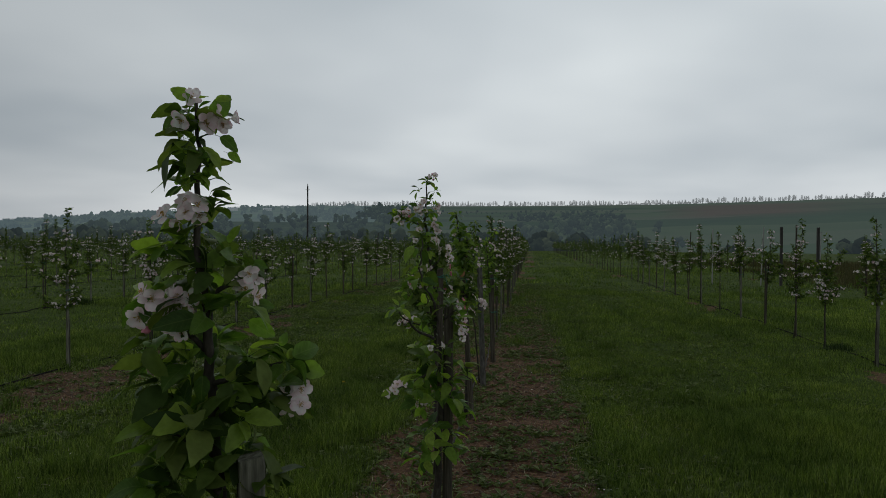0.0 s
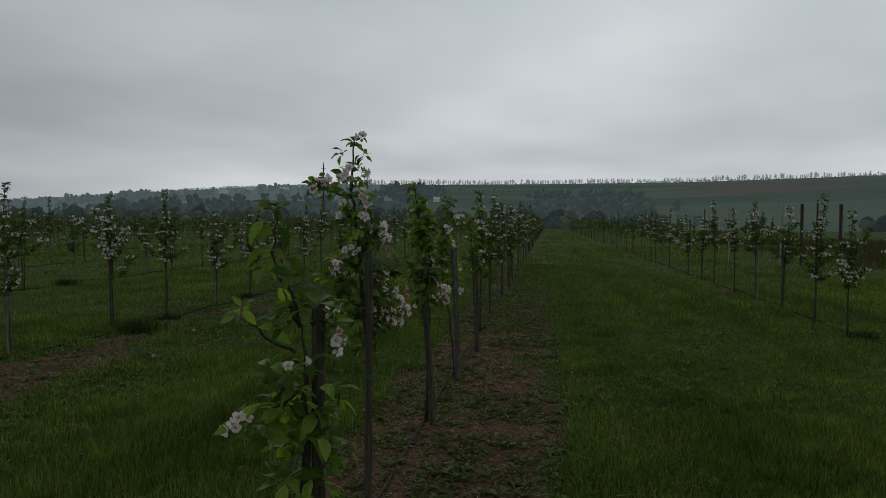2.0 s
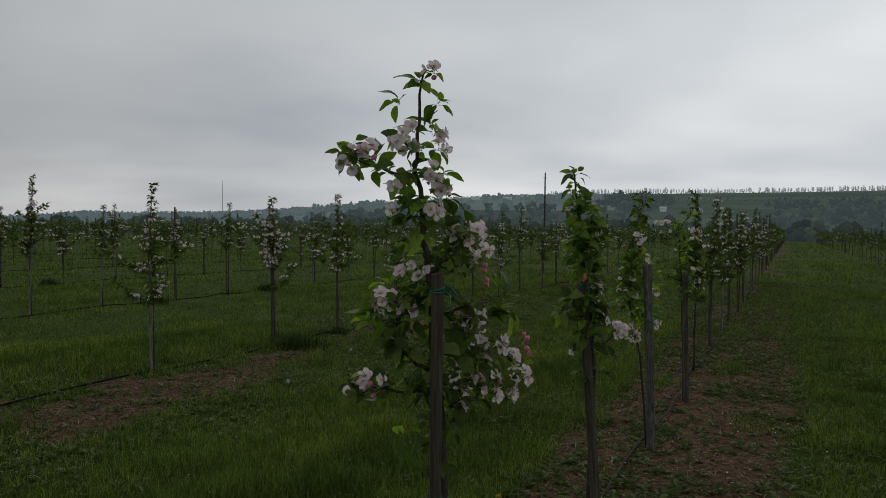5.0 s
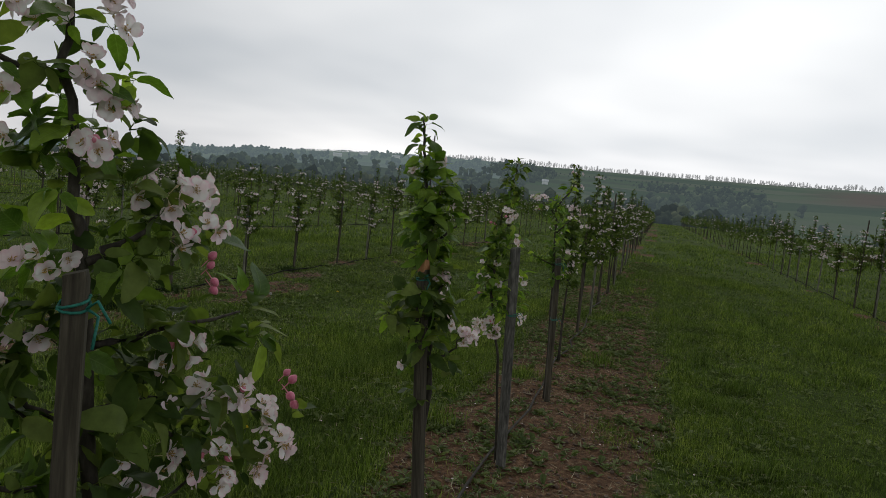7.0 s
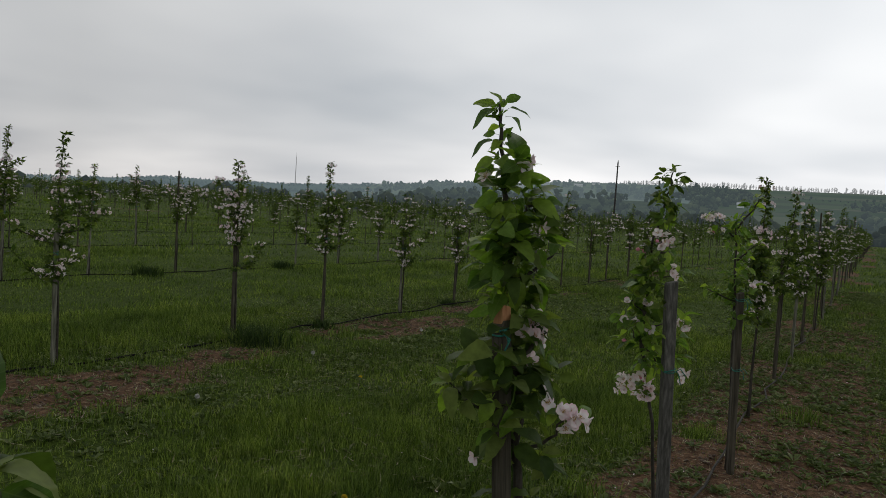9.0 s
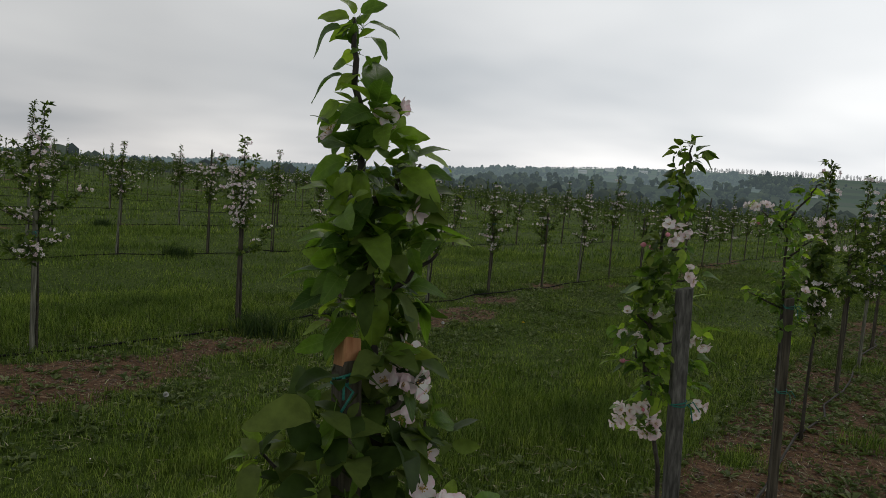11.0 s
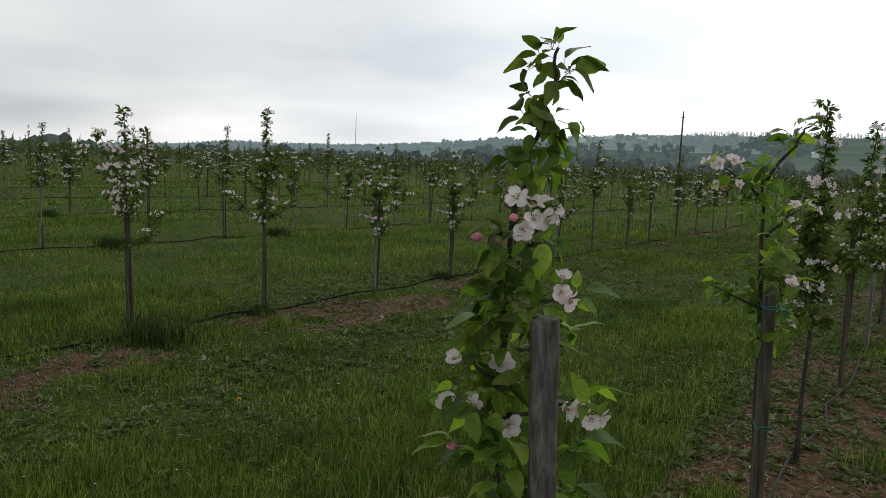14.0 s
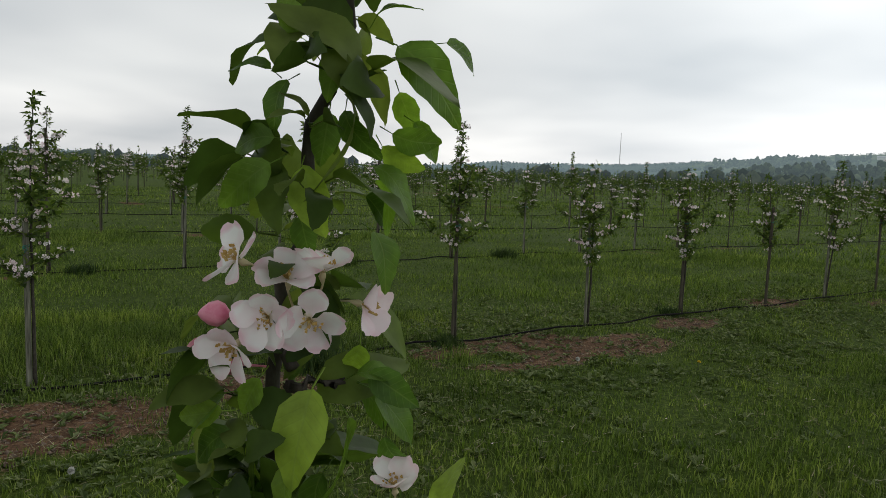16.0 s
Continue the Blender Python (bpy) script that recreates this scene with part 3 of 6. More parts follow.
for bx, by, bs in ((36, 300, 9.0), (42, 300, 7.5), (57, 296, 6.5), (-79, 291, 10.0), (4, 330, 11.0)):
    build_bush(bx, by, bs, "dark rounded bush at the edge of the valley")


def build_house(x, y, w, d, h, turn):
    z = float(land(np.array(x), np.array(y)))
    ho = thing("farmhouse", (x, y, z), "small pale farmhouse on the far hillside", "house", "farmhouses on the hillside")
    ho.rotation_euler = (0, 0, turn)
    a, b = w / 2, d / 2
    v = [(-a, -b, 0), (a, -b, 0), (a, b, 0), (-a, b, 0), (-a, -b, h), (a, -b, h), (a, b, h), (-a, b, h), (-a, 0, h * 1.5), (a, 0, h * 1.5)]
    f = [(0, 1, 5, 4), (1, 2, 6, 9, 5), (2, 3, 7, 6), (3, 0, 4, 8, 7)]
    part("wall", mesh("house_wall", v, f, M_HOUSE, False), ho)
    o = 0.5
    v = [(-a - o, -b - o, h - 0.2), (a + o, -b - o, h - 0.2), (a + o, 0, h * 1.5 + 0.15), (-a - o, 0, h * 1.5 + 0.15), (a + o, b + o, h - 0.2), (-a - o, b + o, h - 0.2)]
    v += [(p[0], p[1], p[2] + 0.25) for p in v]
    f = [(0, 1, 2, 3), (3, 2, 4, 5), (6, 9, 8, 7), (9, 11, 10, 8), (0, 6, 7, 1), (4, 10, 11, 5), (1, 7, 8, 2), (2, 8, 10, 4), (3, 9, 6, 0), (5, 11, 9, 3)]
    part("roof", mesh("house_roof", v, f, M_ROOF, False), ho, "pale sheet roof")


for hx, hy, hw in HOUSES:
    build_house(hx, hy, hw, 6.5, 3.2, 0.15 if hw < 10 else 0.4)


def build_pole():
    x, y = -90.4, 290.0
    z = float(land(np.array(x), np.array(y)))
    po = thing("utility_pole", (x, y, z), "tall dark utility pole in the valley", "pole")
    top = 24.3 - z
    v, f = tube([(0, 0, 0), (0.05, 0, top * 0.5), (0.0, 0, top)], [0.42, 0.36, 0.26], 8)
    part("shaft", mesh("pole_shaft", v, f, M_POST), po)
    v, f = tube([(-0.9, 0, top - 1.6), (0.9, 0, top - 1.6)], [0.10, 0.10], 6)
    part("crossarm", mesh("pole_crossarm", v, f, M_POST), po)
    v, f = tube([(0, 0, top), (0, 0, top + 0.8)], [0.16, 0.13], 6)
    part("insulator", mesh("pole_insulator", v, f, M_POST), po)
    x, y = -9.5, 420.0
    z = float(land(np.array(x), np.array(y)))
    po = thing("utility_pole", (x, y, z), "short dark utility pole by the valley fields", "pole")
    v, f = tube([(0, 0, 0), (0, 0, 11.5 - z)], [0.4, 0.3], 8)
    part("shaft", mesh("pole_shaft", v, f, M_POST), po)
    v, f = tube([(-1.2, 0, 10.3 - z), (1.2, 0, 10.3 - z)], [0.12, 0.12], 6)
    part("crossarm", mesh("pole_crossarm", v, f, M_POST), po)
    x, y = -905.0, 1000.0
    z = float(land(np.array(x), np.array(y)))
    po = thing("radio_mast", (x, y, z), "thin lattice radio mast on the far ridge", "mast")
    v, f = tube([(0, 0, 0), (0, 0, 51.0)], [1.0, 0.6], 4)
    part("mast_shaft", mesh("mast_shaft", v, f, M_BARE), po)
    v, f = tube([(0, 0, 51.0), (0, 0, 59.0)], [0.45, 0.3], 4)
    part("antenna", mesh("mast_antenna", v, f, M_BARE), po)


build_pole()


# ---- leaves, flowers, buds ----
def leaf_shape(length, width, droop, fold, curl, rows=10, stem=0.22, twist=0.0):
    """An apple leaf along +y from its stalk's foot, upper side +z: stalk, midrib and a finely toothed blade."""
    v, f = [], []
    st = length * stem
    for y, z, q in ((0, 0, 0.0012), (st, 0.010, 0.0007)):
        v += [(-q, y, z), (q, y, z), (0, y, z - 1.4 * q)]
    f += [(0, 1, 4, 3), (1, 2, 5, 4), (2, 0, 3, 5)]
    n0 = len(v)
    for i in range(rows + 1):
        s = 0.45 * i / rows + 0.55 * (0.5 - 0.5 * math.cos(math.pi * i / rows))
        w = width * 0.55 * (max(math.sin(math.pi * s ** 0.86), 0.0) ** 0.74 * (1.0 - 0.10 * s) + 0.012)
        y = st + (length - st) * s
        z = 0.010 - droop * s * s + curl * math.sin(5.0 * s)
        t = twist * s
        for j in (-1.0, -0.55, 0.0, 0.55, 1.0):
            tooth = 0.035 * width * (i % 2) * abs(j) if 0 < i < rows else 0.0
            x = j * (w + tooth)
            h = fold * abs(x) * (1.15 - 0.5 * abs(j)) + 0.10 * curl * math.sin(9 * s + 2 * j) * abs(j) * 6
            v.append((x * math.cos(t), y + 0.12 * abs(x) * (1 - s), z + h + x * math.sin(t)))
    for i in range(rows):
        for j in range(4):
            q = n0 + 5 * i + j
            f.append((q, q + 1, q + 6, q + 5))
    return v, f


def flower_shape(seed, open_, size=0.0235, stalk=0.022):
    """A five-petalled apple blossom facing +z on its stalk: clawed, rounded, cupped petals."""
    r = random.Random(seed)
    v, f, rim = [], [], []
    sv, sf = tube([(0, 0, 0), (0.001, 0.001, stalk * 0.6), (0, 0, stalk * 0.86), (0, 0, stalk)], [0.0009, 0.0008, 0.0028, 0.0016], 5, False)
    v += [tuple(p) for p in sv]
    f += sf
    rim += [0.0] * len(sv)
    for k in range(5):
        a = 2 * math.pi * k / 5 + r.uniform(-0.16, 0.16)
        up, tw, wide = open_ + r.uniform(-0.30, 0.26), r.uniform(-0.45, 0.45), r.uniform(0.88, 1.08)
        roll = r.uniform(-0.25, 0.55)
        n0 = len(v)
        for s in (0.06, 0.24, 0.45, 0.66, 0.83, 0.94, 1.0):
            w = size * 0.43 * wide * (max(1.0 - ((s - 0.60) / 0.415) ** 2, 0.0) ** 0.5 if s > 0.24 else 0.10 + 0.9 * s)
            bend = up - roll * max(s - 0.35, 0.0)
            out = size * (s * math.cos(bend)) * 1.05
            z = size * s * math.sin(bend) + stalk
            for j in (-1.0, -0.55, 0.0, 0.55, 1.0):
                cup = 0.30 * w * j * j + 0.04 * size * math.sin(7 * s + 3 * j + seed) * abs(j)
                notch = 0.05 * size * (1 - abs(j)) * (s > 0.97)
                x, y, zz = out - notch - 0.10 * w * abs(j), j * w, z + cup + j * tw * w
                v.append((x * math.cos(a) - y * math.sin(a), x * math.sin(a) + y * math.cos(a), zz + 0.0006 * (k % 2)))
                rim.append(s + 0.25 * abs(j) * s)
        for i in range(6):
            for j in range(4):
                q = n0 + 5 * i + j
                f.append((q, q + 1, q + 6, q + 5))
    return v, f, rim


def stamen_shape(seed, stalk=0.022):
    r = random.Random(seed)
    v, f = [], []
    for k in range(16):
        a, e, h = r.uniform(0, 6.28), r.uniform(0.1, 0.75), r.uniform(0.007, 0.0115)
        d = Vector((math.cos(a) * math.sin(e), math.sin(a) * math.sin(e), math.cos(e)))
        s = d.orthogonal().normalized() * 0.0004
        b, t = Vector((0, 0, stalk)), Vector((0, 0, stalk)) + d * h
        n = len(v)
        v += [b - s, b + s, t]
        f.append((n, n + 1, n + 2))
        n, q = len(v), 0.0014
        v += [t + Vector(p) * q for p in ((1, 0, 0), (-0.5, 0.87, 0), (-0.5, -0.87, 0), (0, 0, 1.2), (0, 0, -1.2))]
        f += [(n, n + 1, n + 3), (n + 1, n + 2, n + 3), (n + 2, n, n + 3), (n + 1, n, n + 4), (n + 2, n + 1, n + 4), (n, n + 2, n + 4)]
    return [tuple(p) for p in v], f


def bud_shape():
    v, f = tube([(0, 0, 0), (0, 0, 0.020)], [0.0009, 0.0012], 4, False)
    v = [tuple(p) for p in v]
    n0 = len(v)
    rows = ((0.020, 0.002), (0.023, 0.0062), (0.028, 0.0085), (0.034, 0.0072), (0.039, 0.0035), (0.041, 0.0008))
    for z, r in rows:
        for k in range(8):
            a = 2 * math.pi * k / 8 + z * 20
            q = r * (1.0 + 0.10 * (k % 2))
            v.append((q * math.cos(a), q * math.sin(a), z))
    for i in range(len(rows) - 1):
        for k in range(8):
            f.append((n0 + i * 8 + k, n0 + i * 8 + (k + 1) % 8, n0 + (i + 1) * 8 + (k + 1) % 8, n0 + (i + 1) * 8 + k))
    return v, f


LEAF_SHAPES = [leaf_shape(0.088, 0.039, 0.026, 0.32, 0.003), leaf_shape(0.094, 0.042, 0.042, 0.24, -0.004, 10, 0.2, 0.35), leaf_shape(0.080, 0.034, 0.016, 0.42, 0.003, 10, 0.22, -0.35),
               leaf_shape(0.064, 0.025, 0.004, 0.65, 0.001), leaf_shape(0.098, 0.043, 0.058, 0.20, 0.004, 10, 0.24, 0.3), leaf_shape(0.090, 0.040, 0.048, 0.34, -0.003, 10, 0.25, -0.4)]
LEAVES = [mesh("leaf", v, f, M_LEAF) for v, f in LEAF_SHAPES]
FLOWER_SHAPES = [flower_shape(k, o) for k, o in enumerate((0.35, 0.50, 0.70, 1.0, 0.25))]
FLOWERS = [mesh("blossom", v, f, M_PETAL, True, ("rim", r)) for v, f, r in FLOWER_SHAPES]
STAMENS = [mesh("stamens", *stamen_shape(k), M_STAMEN, False) for k in range(3)]
BUD = mesh("flower_bud", *bud_shape(), M_BUD)


def aim(at, way, roll, axis="Z", scale=1.0):
    """A pose at a point whose axis points along way."""
    q = Vector(way).to_track_quat(axis, "X" if axis == "Z" else "Z")
    m = Matrix.Translation(at) @ q.to_matrix().to_4x4()
    return m @ Matrix.Rotation(roll, 4, axis) @ Matrix.Diagonal((scale, scale, scale, 1))


def leaf_pose(r, at, way, scale, show=None, least=0.0):
    """A leaf at a place that reaches along way; its upper side looks up, or between up and show."""
    y = Vector(way).normalized()
    z = Vector((0, 0, 1)) if show is None else Vector((0, 0, 0.7)) + Vector(show).normalized() * r.uniform(least, 0.95)
    x = y.cross(z)
    x = x.normalized() if x.length > 1e-3 else y.orthogonal().normalized()
    m = Matrix((x, y, x.cross(y))).transposed().to_4x4()
    return Matrix.Translation(at) @ m @ Matrix.Rotation(r.gauss(0, 0.5), 4, "Y") @ Matrix.Diagonal((scale, scale, scale, 1))


class Growth:
    """Collects the leaves, flowers and buds of one tree."""

    def __init__(self, seed):
        self.r = random.Random(seed)
        self.leaves, self.flowers, self.buds = [], [], []

    def rosette(self, at, out, n_leaf, n_flower=0, n_bud=0, size=1.0, lift=0.0):
        r, at, out = self.r, Vector(at), Vector(out)
        out = out.normalized() if out.length > 1e-3 else Vector((0, 0, 1))
        turn = r.uniform(0, 6.28)
        for k in range(n_leaf):
            a = turn + 2.4 * k
            ring = Vector((math.cos(a), math.sin(a), 0))
            way = ring * r.uniform(0.7, 1.0) + out * r.uniform(0.1, 0.9) + Vector((0, 0, r.uniform(-0.9, 0.9) + lift))
            self.leaves.append((r.randrange(len(LEAVES)), leaf_pose(r, at, way, size * r.uniform(0.5, 1.22), out + ring * 0.6)))
        for k in range(n_flower):
            a = turn + 2.4 * k
            spread = 0.35 + 0.85 * (k / max(n_flower, 1)) ** 0.5
            way = Vector((math.cos(a), math.sin(a), 0)) * spread + out * 0.7 + Vector((0.20, -0.28, r.uniform(-0.35, 0.5)))
            self.flowers.append((r.randrange(len(FLOWERS)), aim(at + Vector((math.cos(a), math.sin(a), 0.3)) * 0.006 * min(n_flower, 5), way, r.uniform(0, 6.28), "Z", r.uniform(0.85, 1.08))))
        for k in range(n_bud):
            way = Vector((r.uniform(-1, 1), r.uniform(-1, 1), r.uniform(0.1, 1))) + out
            self.buds.append(aim(at, way, r.uniform(0, 6.28), "Z", r.uniform(0.8, 1.15)))

    def bloom(self, at, way, size=1.0):
        """One flower whose heart is at a place and which faces along way."""
        way = Vector(way).normalized()
        self.flowers.append((self.r.randrange(len(FLOWERS)), aim(Vector(at) - way * 0.022 * size, way, self.r.uniform(0, 6.28), "Z", size)))

    def along(self, points, step, n_leaf, from_=0.0, size=1.0, flowers=0.0, reach=0.02):
        """Rosettes along a shoot."""
        p = [Vector(q) for q in points]
        r = self.r
        for a, b in zip(p, p[1:]):
            d = b - a
            k = max(1, round(d.length / step))
            for i in range(k):
                q = a + d * ((i + r.random()) / k)
                if q.z < from_:
                    continue
                ang = r.uniform(0, 6.28)
                out = Vector((math.cos(ang), math.sin(ang), 0.25))
                self.rosette(q + out * reach * r.uniform(0.4, 1.3), out, n_leaf, r.choice((3, 4, 5)) if r.random() < flowers else 0, 0, size)

    def spurs(self, points, step, n_leaf, size, bloom, reach=0.03):
        """Short leafy spurs along a wand; some end in a tight head of blossom."""
        p, r = [Vector(q) for q in points], self.r
        for a, b in zip(p, p[1:]):
            d = b - a
            k = max(1, round(d.length / step))
            for i in range(k):
                ang = r.uniform(0, 6.28)
                out = Vector((math.cos(ang), math.sin(ang), 0.3))
                at = a + d * ((i + r.random()) / k) + out * reach * r.uniform(0.3, 1.2)
                self.rosette(at, out, n_leaf, r.choice((5, 6, 8)) if r.random() < bloom * 0.44 else 0, 0, size * r.uniform(0.75, 1.15))

    def face(self, turn):
        """Sets the tree's own axes: along the given heading, and across it towards the grass path."""
        a = radians(turn)
        self.U, self.W = Vector((math.cos(a), math.sin(a), 0)), Vector((math.sin(a), -math.cos(a), 0))
        return self

    def spot(self, u, z, n=0.0):
        """A place by millimetres along, up and across."""
        return (self.U * u + self.W * n) * 0.001 + Vector((0, 0, z * 0.001))

    def line(self, rows, n=0.0):
        return [self.spot(u, z, n) for u, z in rows]

    def blades(self, rows, big=0.88, front=0):
        """Single large leaves: foot along and up, then the reach along, up and across, in millimetres."""
        r = self.r
        for u, z, du, dz, dn in rows:
            n = front + r.uniform(-8, 14)
            way = self.spot(du, dz, dn)
            self.leaves.insert(0, (r.choice((0, 1, 4, 5)), leaf_pose(r, self.spot(u, z, n), way, big * max(way.length, 0.038) / 0.086, self.W, 0.4)))

    def whorls(self, rows, depth=30, size=1.12, lift=0.4, front=0):
        """Spurs with a whorl of leaves each: along, up, leaves, leaf size in percent."""
        r = self.r
        for u, z, k, q in rows:
            n = front + r.uniform(-depth, depth)
            self.rosette(self.spot(u, z, n), self.spot(u * 2, 20, n * 2 + 25), round(k * 1.2), 0, 0, size * q * 0.01, lift)

    def heads(self, rows, depth=25, lean=0.5, leaf=2, size=1.05):
        """Tight heads of blossom: along, up, flowers."""
        r = self.r
        for u, z, k in rows:
            n = r.uniform(-depth * 0.2, depth)
            c = self.spot(u, z, n)
            out = (self.W * (0.75 + lean) + self.U * (0.6 if u > 0 else -0.6) + Vector((0, 0, 0.15))).normalized()
            side, turn = out.orthogonal().normalized(), r.uniform(0, 6.28)
            for i in range(k):
                a, spread = turn + 2.4 * i + r.uniform(-0.4, 0.4), 1.15 * math.sqrt((i + 0.35) / max(k, 2))
                ring = Matrix.Rotation(a, 3, out) @ side
                way = out * math.cos(spread) + ring * math.sin(spread) + Vector((0, 0, r.uniform(-0.25, 0.35)))
                self.bloom(c + ring * 0.0115 * spread * math.sqrt(k) + out * (0.012 * math.cos(spread) + r.uniform(-0.004, 0.004)), way, size * r.uniform(0.82, 1.08))
            if k > 2 and r.random() < 0.5:
                self.buds.append(aim(c + side * 0.01, out + ring * 0.9, 0, "Z", r.uniform(0.6, 0.9)))
            if leaf:
                self.rosette(c - out * 0.02, out, leaf, 0, 0, 0.6, 0.1)


def wander(r, points, amount, parts=3):
    """A crooked line through points."""
    p, out = [Vector(q) for q in points], []
    for a, b in zip(p, p[1:]):
        for i in range(parts):
            q = a.lerp(b, i / parts)
            out.append(q if i == 0 and not out else q + Vector((r.uniform(-1, 1), r.uniform(-1, 1), r.uniform(-0.4, 0.4))) * amount)
    out.append(p[-1])
    return out


def taper(n, a, b):
    return [a + (b - a) * (i / max(n - 1, 1)) ** 0.9 for i in range(n)]


def plant_tree(name, at, label, g, trunk, branches, near, group, thick=0.017, wand=0.42):
    """One young apple tree: trunk, branches, leaves, blossoms."""
    x, y = at
    z = float(land(np.array(x), np.array(y)))
    tree = thing(name, (x, y, z), label, "apple tree", group)
    r = g.r
    pts = wander(r, trunk, 0.006, 4)
    rad = taper(len(pts), thick, 0.0028)
    rad[0] *= 1.35
    part("trunk", mesh("trunk", *tube(pts, rad, 9 if near else 6), M_BARK), tree)
    for b in branches:
        q = wander(r, b, 0.008, 3)
        part("branch", mesh("branch", *tube(q, taper(len(q), thick * wand, 0.0022), 6 if near else 4), M_BARK), tree)
    if near:
        for k, m in g.leaves[:300]:
            part("leaf", LEAVES[k], tree, "", m)
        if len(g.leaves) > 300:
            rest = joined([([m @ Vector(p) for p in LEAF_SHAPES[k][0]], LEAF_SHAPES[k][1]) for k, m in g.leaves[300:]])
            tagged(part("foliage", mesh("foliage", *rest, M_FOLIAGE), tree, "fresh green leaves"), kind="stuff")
        for i, (k, m) in enumerate(g.flowers):
            fl = part("blossom", FLOWERS[k], tree, "", m)
            part("stamen_tuft", STAMENS[i % 3], fl)
        for m in g.buds:
            part("flower_bud", BUD, tree, "", m)
    else:
        v, f = [], []
        for k, m in g.leaves:
            n = len(v)
            w = 0.021 if k != 3 else 0.015
            v += [m @ Vector(p) for p in ((0, 0.006, 0), (-w, 0.045, 0.008), (0, 0.088, -0.012), (w, 0.045, 0.008), (0, 0.045, 0.0))]
            f += [(n, n + 4, n + 1), (n + 1, n + 4, n + 2), (n, n + 3, n + 4), (n + 3, n + 2, n + 4)]
        if f:
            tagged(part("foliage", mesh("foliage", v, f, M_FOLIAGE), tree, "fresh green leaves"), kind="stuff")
        v, f = [], []
        for k, m in g.flowers:
            n, c = len(v), (0.35, 0.5, 0.7, 1.0, 0.25)[k]
            v.append(m @ Vector((0, 0, 0.020)))
            for i in range(5):
                a = 2 * math.pi * i / 5
                for da, q in ((-0.5, 0.8), (0.0, 1.0), (0.5, 0.8)):
                    v.append(m @ Vector((math.cos(a + da) * 0.022 * q * math.cos(c), math.sin(a + da) * 0.022 * q * math.cos(c), 0.020 + 0.022 * q * math.sin(c))))
                b = n + 1 + 3 * i
                f += [(n, b, b + 1), (n, b + 1, b + 2)]
        if f:
            tagged(part("blossoms", mesh("blossoms", v, f, M_PETALS, False, ("rim", [1.0] * len(v))), tree, "white and pale pink blossom"), kind="stuff")
    return tree


def stake_mesh(name, w, d, h, mat, r, split=False):
    """A sawn stake with worn edges and a slightly uneven top, pointed into the soil."""
    v, f = [], []
    c = 0.16
    ring = [(-1, -1 + c), (-1 + c, -1), (1 - c, -1), (1, -1 + c), (1, 1 - c), (1 - c, 1), (-1 + c, 1), (-1, 1 - c)]
    zs = [-0.12, 0.0, h * 0.33, h * 0.66, h - 0.012, h]
    for i, z in enumerate(zs):
        ox, oy = r.uniform(-0.0015, 0.0015), r.uniform(-0.0015, 0.0015)
        k = 0.94 if i == len(zs) - 1 else 1.0
        for j, (px, py) in enumerate(ring):
            up = (0.35 * w * (px - 0.3 * py) if split else 0.004 * px) if i == len(zs) - 1 else 0.0
            v.append((px * w / 2 * k + ox, py * d / 2 * k + oy, z + up))
    for i in range(len(zs) - 1):
        for j in range(8):
            f.append((i * 8 + j, i * 8 + (j + 1) % 8, (i + 1) * 8 + (j + 1) % 8, (i + 1) * 8 + j))
    n = (len(zs) - 1) * 8
    f.append(tuple(range(n, n + 8)))
    return mesh(name, v, f, mat, False)


def tie_mesh(w, d, r, tail=0.05):
    """A cord wound twice round a stake, with a knot and loose ends."""
    pieces = []
    a, b = w / 2 + 0.003, d / 2 + 0.003
    for k in range(2):
        pts = []
        for i in range(13):
            t = 2 * math.pi * i / 12
            ca, sa = math.cos(t), math.sin(t)
            q = max(abs(ca) / a, abs(sa) / b)
            pts.append((ca / q * 1.02, sa / q * 1.02, 0.006 * k + 0.007 * math.sin(t + k)))
        pieces.append(tube(pts, [0.0022] * 13, 5))
    for s in (-1, 1):
        pieces.append(tube([(a, -b, 0), (a + 0.014, -b - 0.008 * s, 0.012 * s), (a + 0.022 + 0.01 * s, -b - 0.02, -tail * (0.3 if s > 0 else 1.0))], [0.0022] * 3, 5))
    return mesh("tie", *joined(pieces), M_TIE)


def stake(at, w, h, lean, turn, label, r, mat=M_STAKE, ties=(), split=False, d=None, cut=None):
    x, y = at
    z = float(land(np.array(x), np.array(y)))
    d = d or w
    so = thing("wooden_stake", (x, y, z), label, "stake", "tree stakes")
    so.rotation_euler = (Matrix.Rotation(lean[0], 3, "X") @ Matrix.Rotation(lean[1], 3, "Y") @ Matrix.Rotation(turn, 3, "Z")).to_euler()
    body = part("post", stake_mesh("post", w, d, h, mat, r, split), so)
    if cut:
        cv = stake_mesh("split_top", w * 0.90, d * 0.90, cut, M_CUT, r, True)
        for q in cv.vertices:
            q.co.z = max(q.co.z, 0.0) + h - 0.004
        part("split_top", cv, so, "orange freshly split wood")
    for tz in ties:
        part("tie", tie_mesh(w, d, r), so, "knotted green cord", Matrix.Translation((0, 0, tz)))
    return so


# ---- the row beside the path ----
NEAR_GROUP = "apple trees of the path row"
A0, B0, C0, D0, E0, F0 = (-0.60, 1.62), (-0.40, 3.24), (-0.62, 4.81), (-0.568, 6.319), (-0.583, 7.845), (-0.50, 9.34)


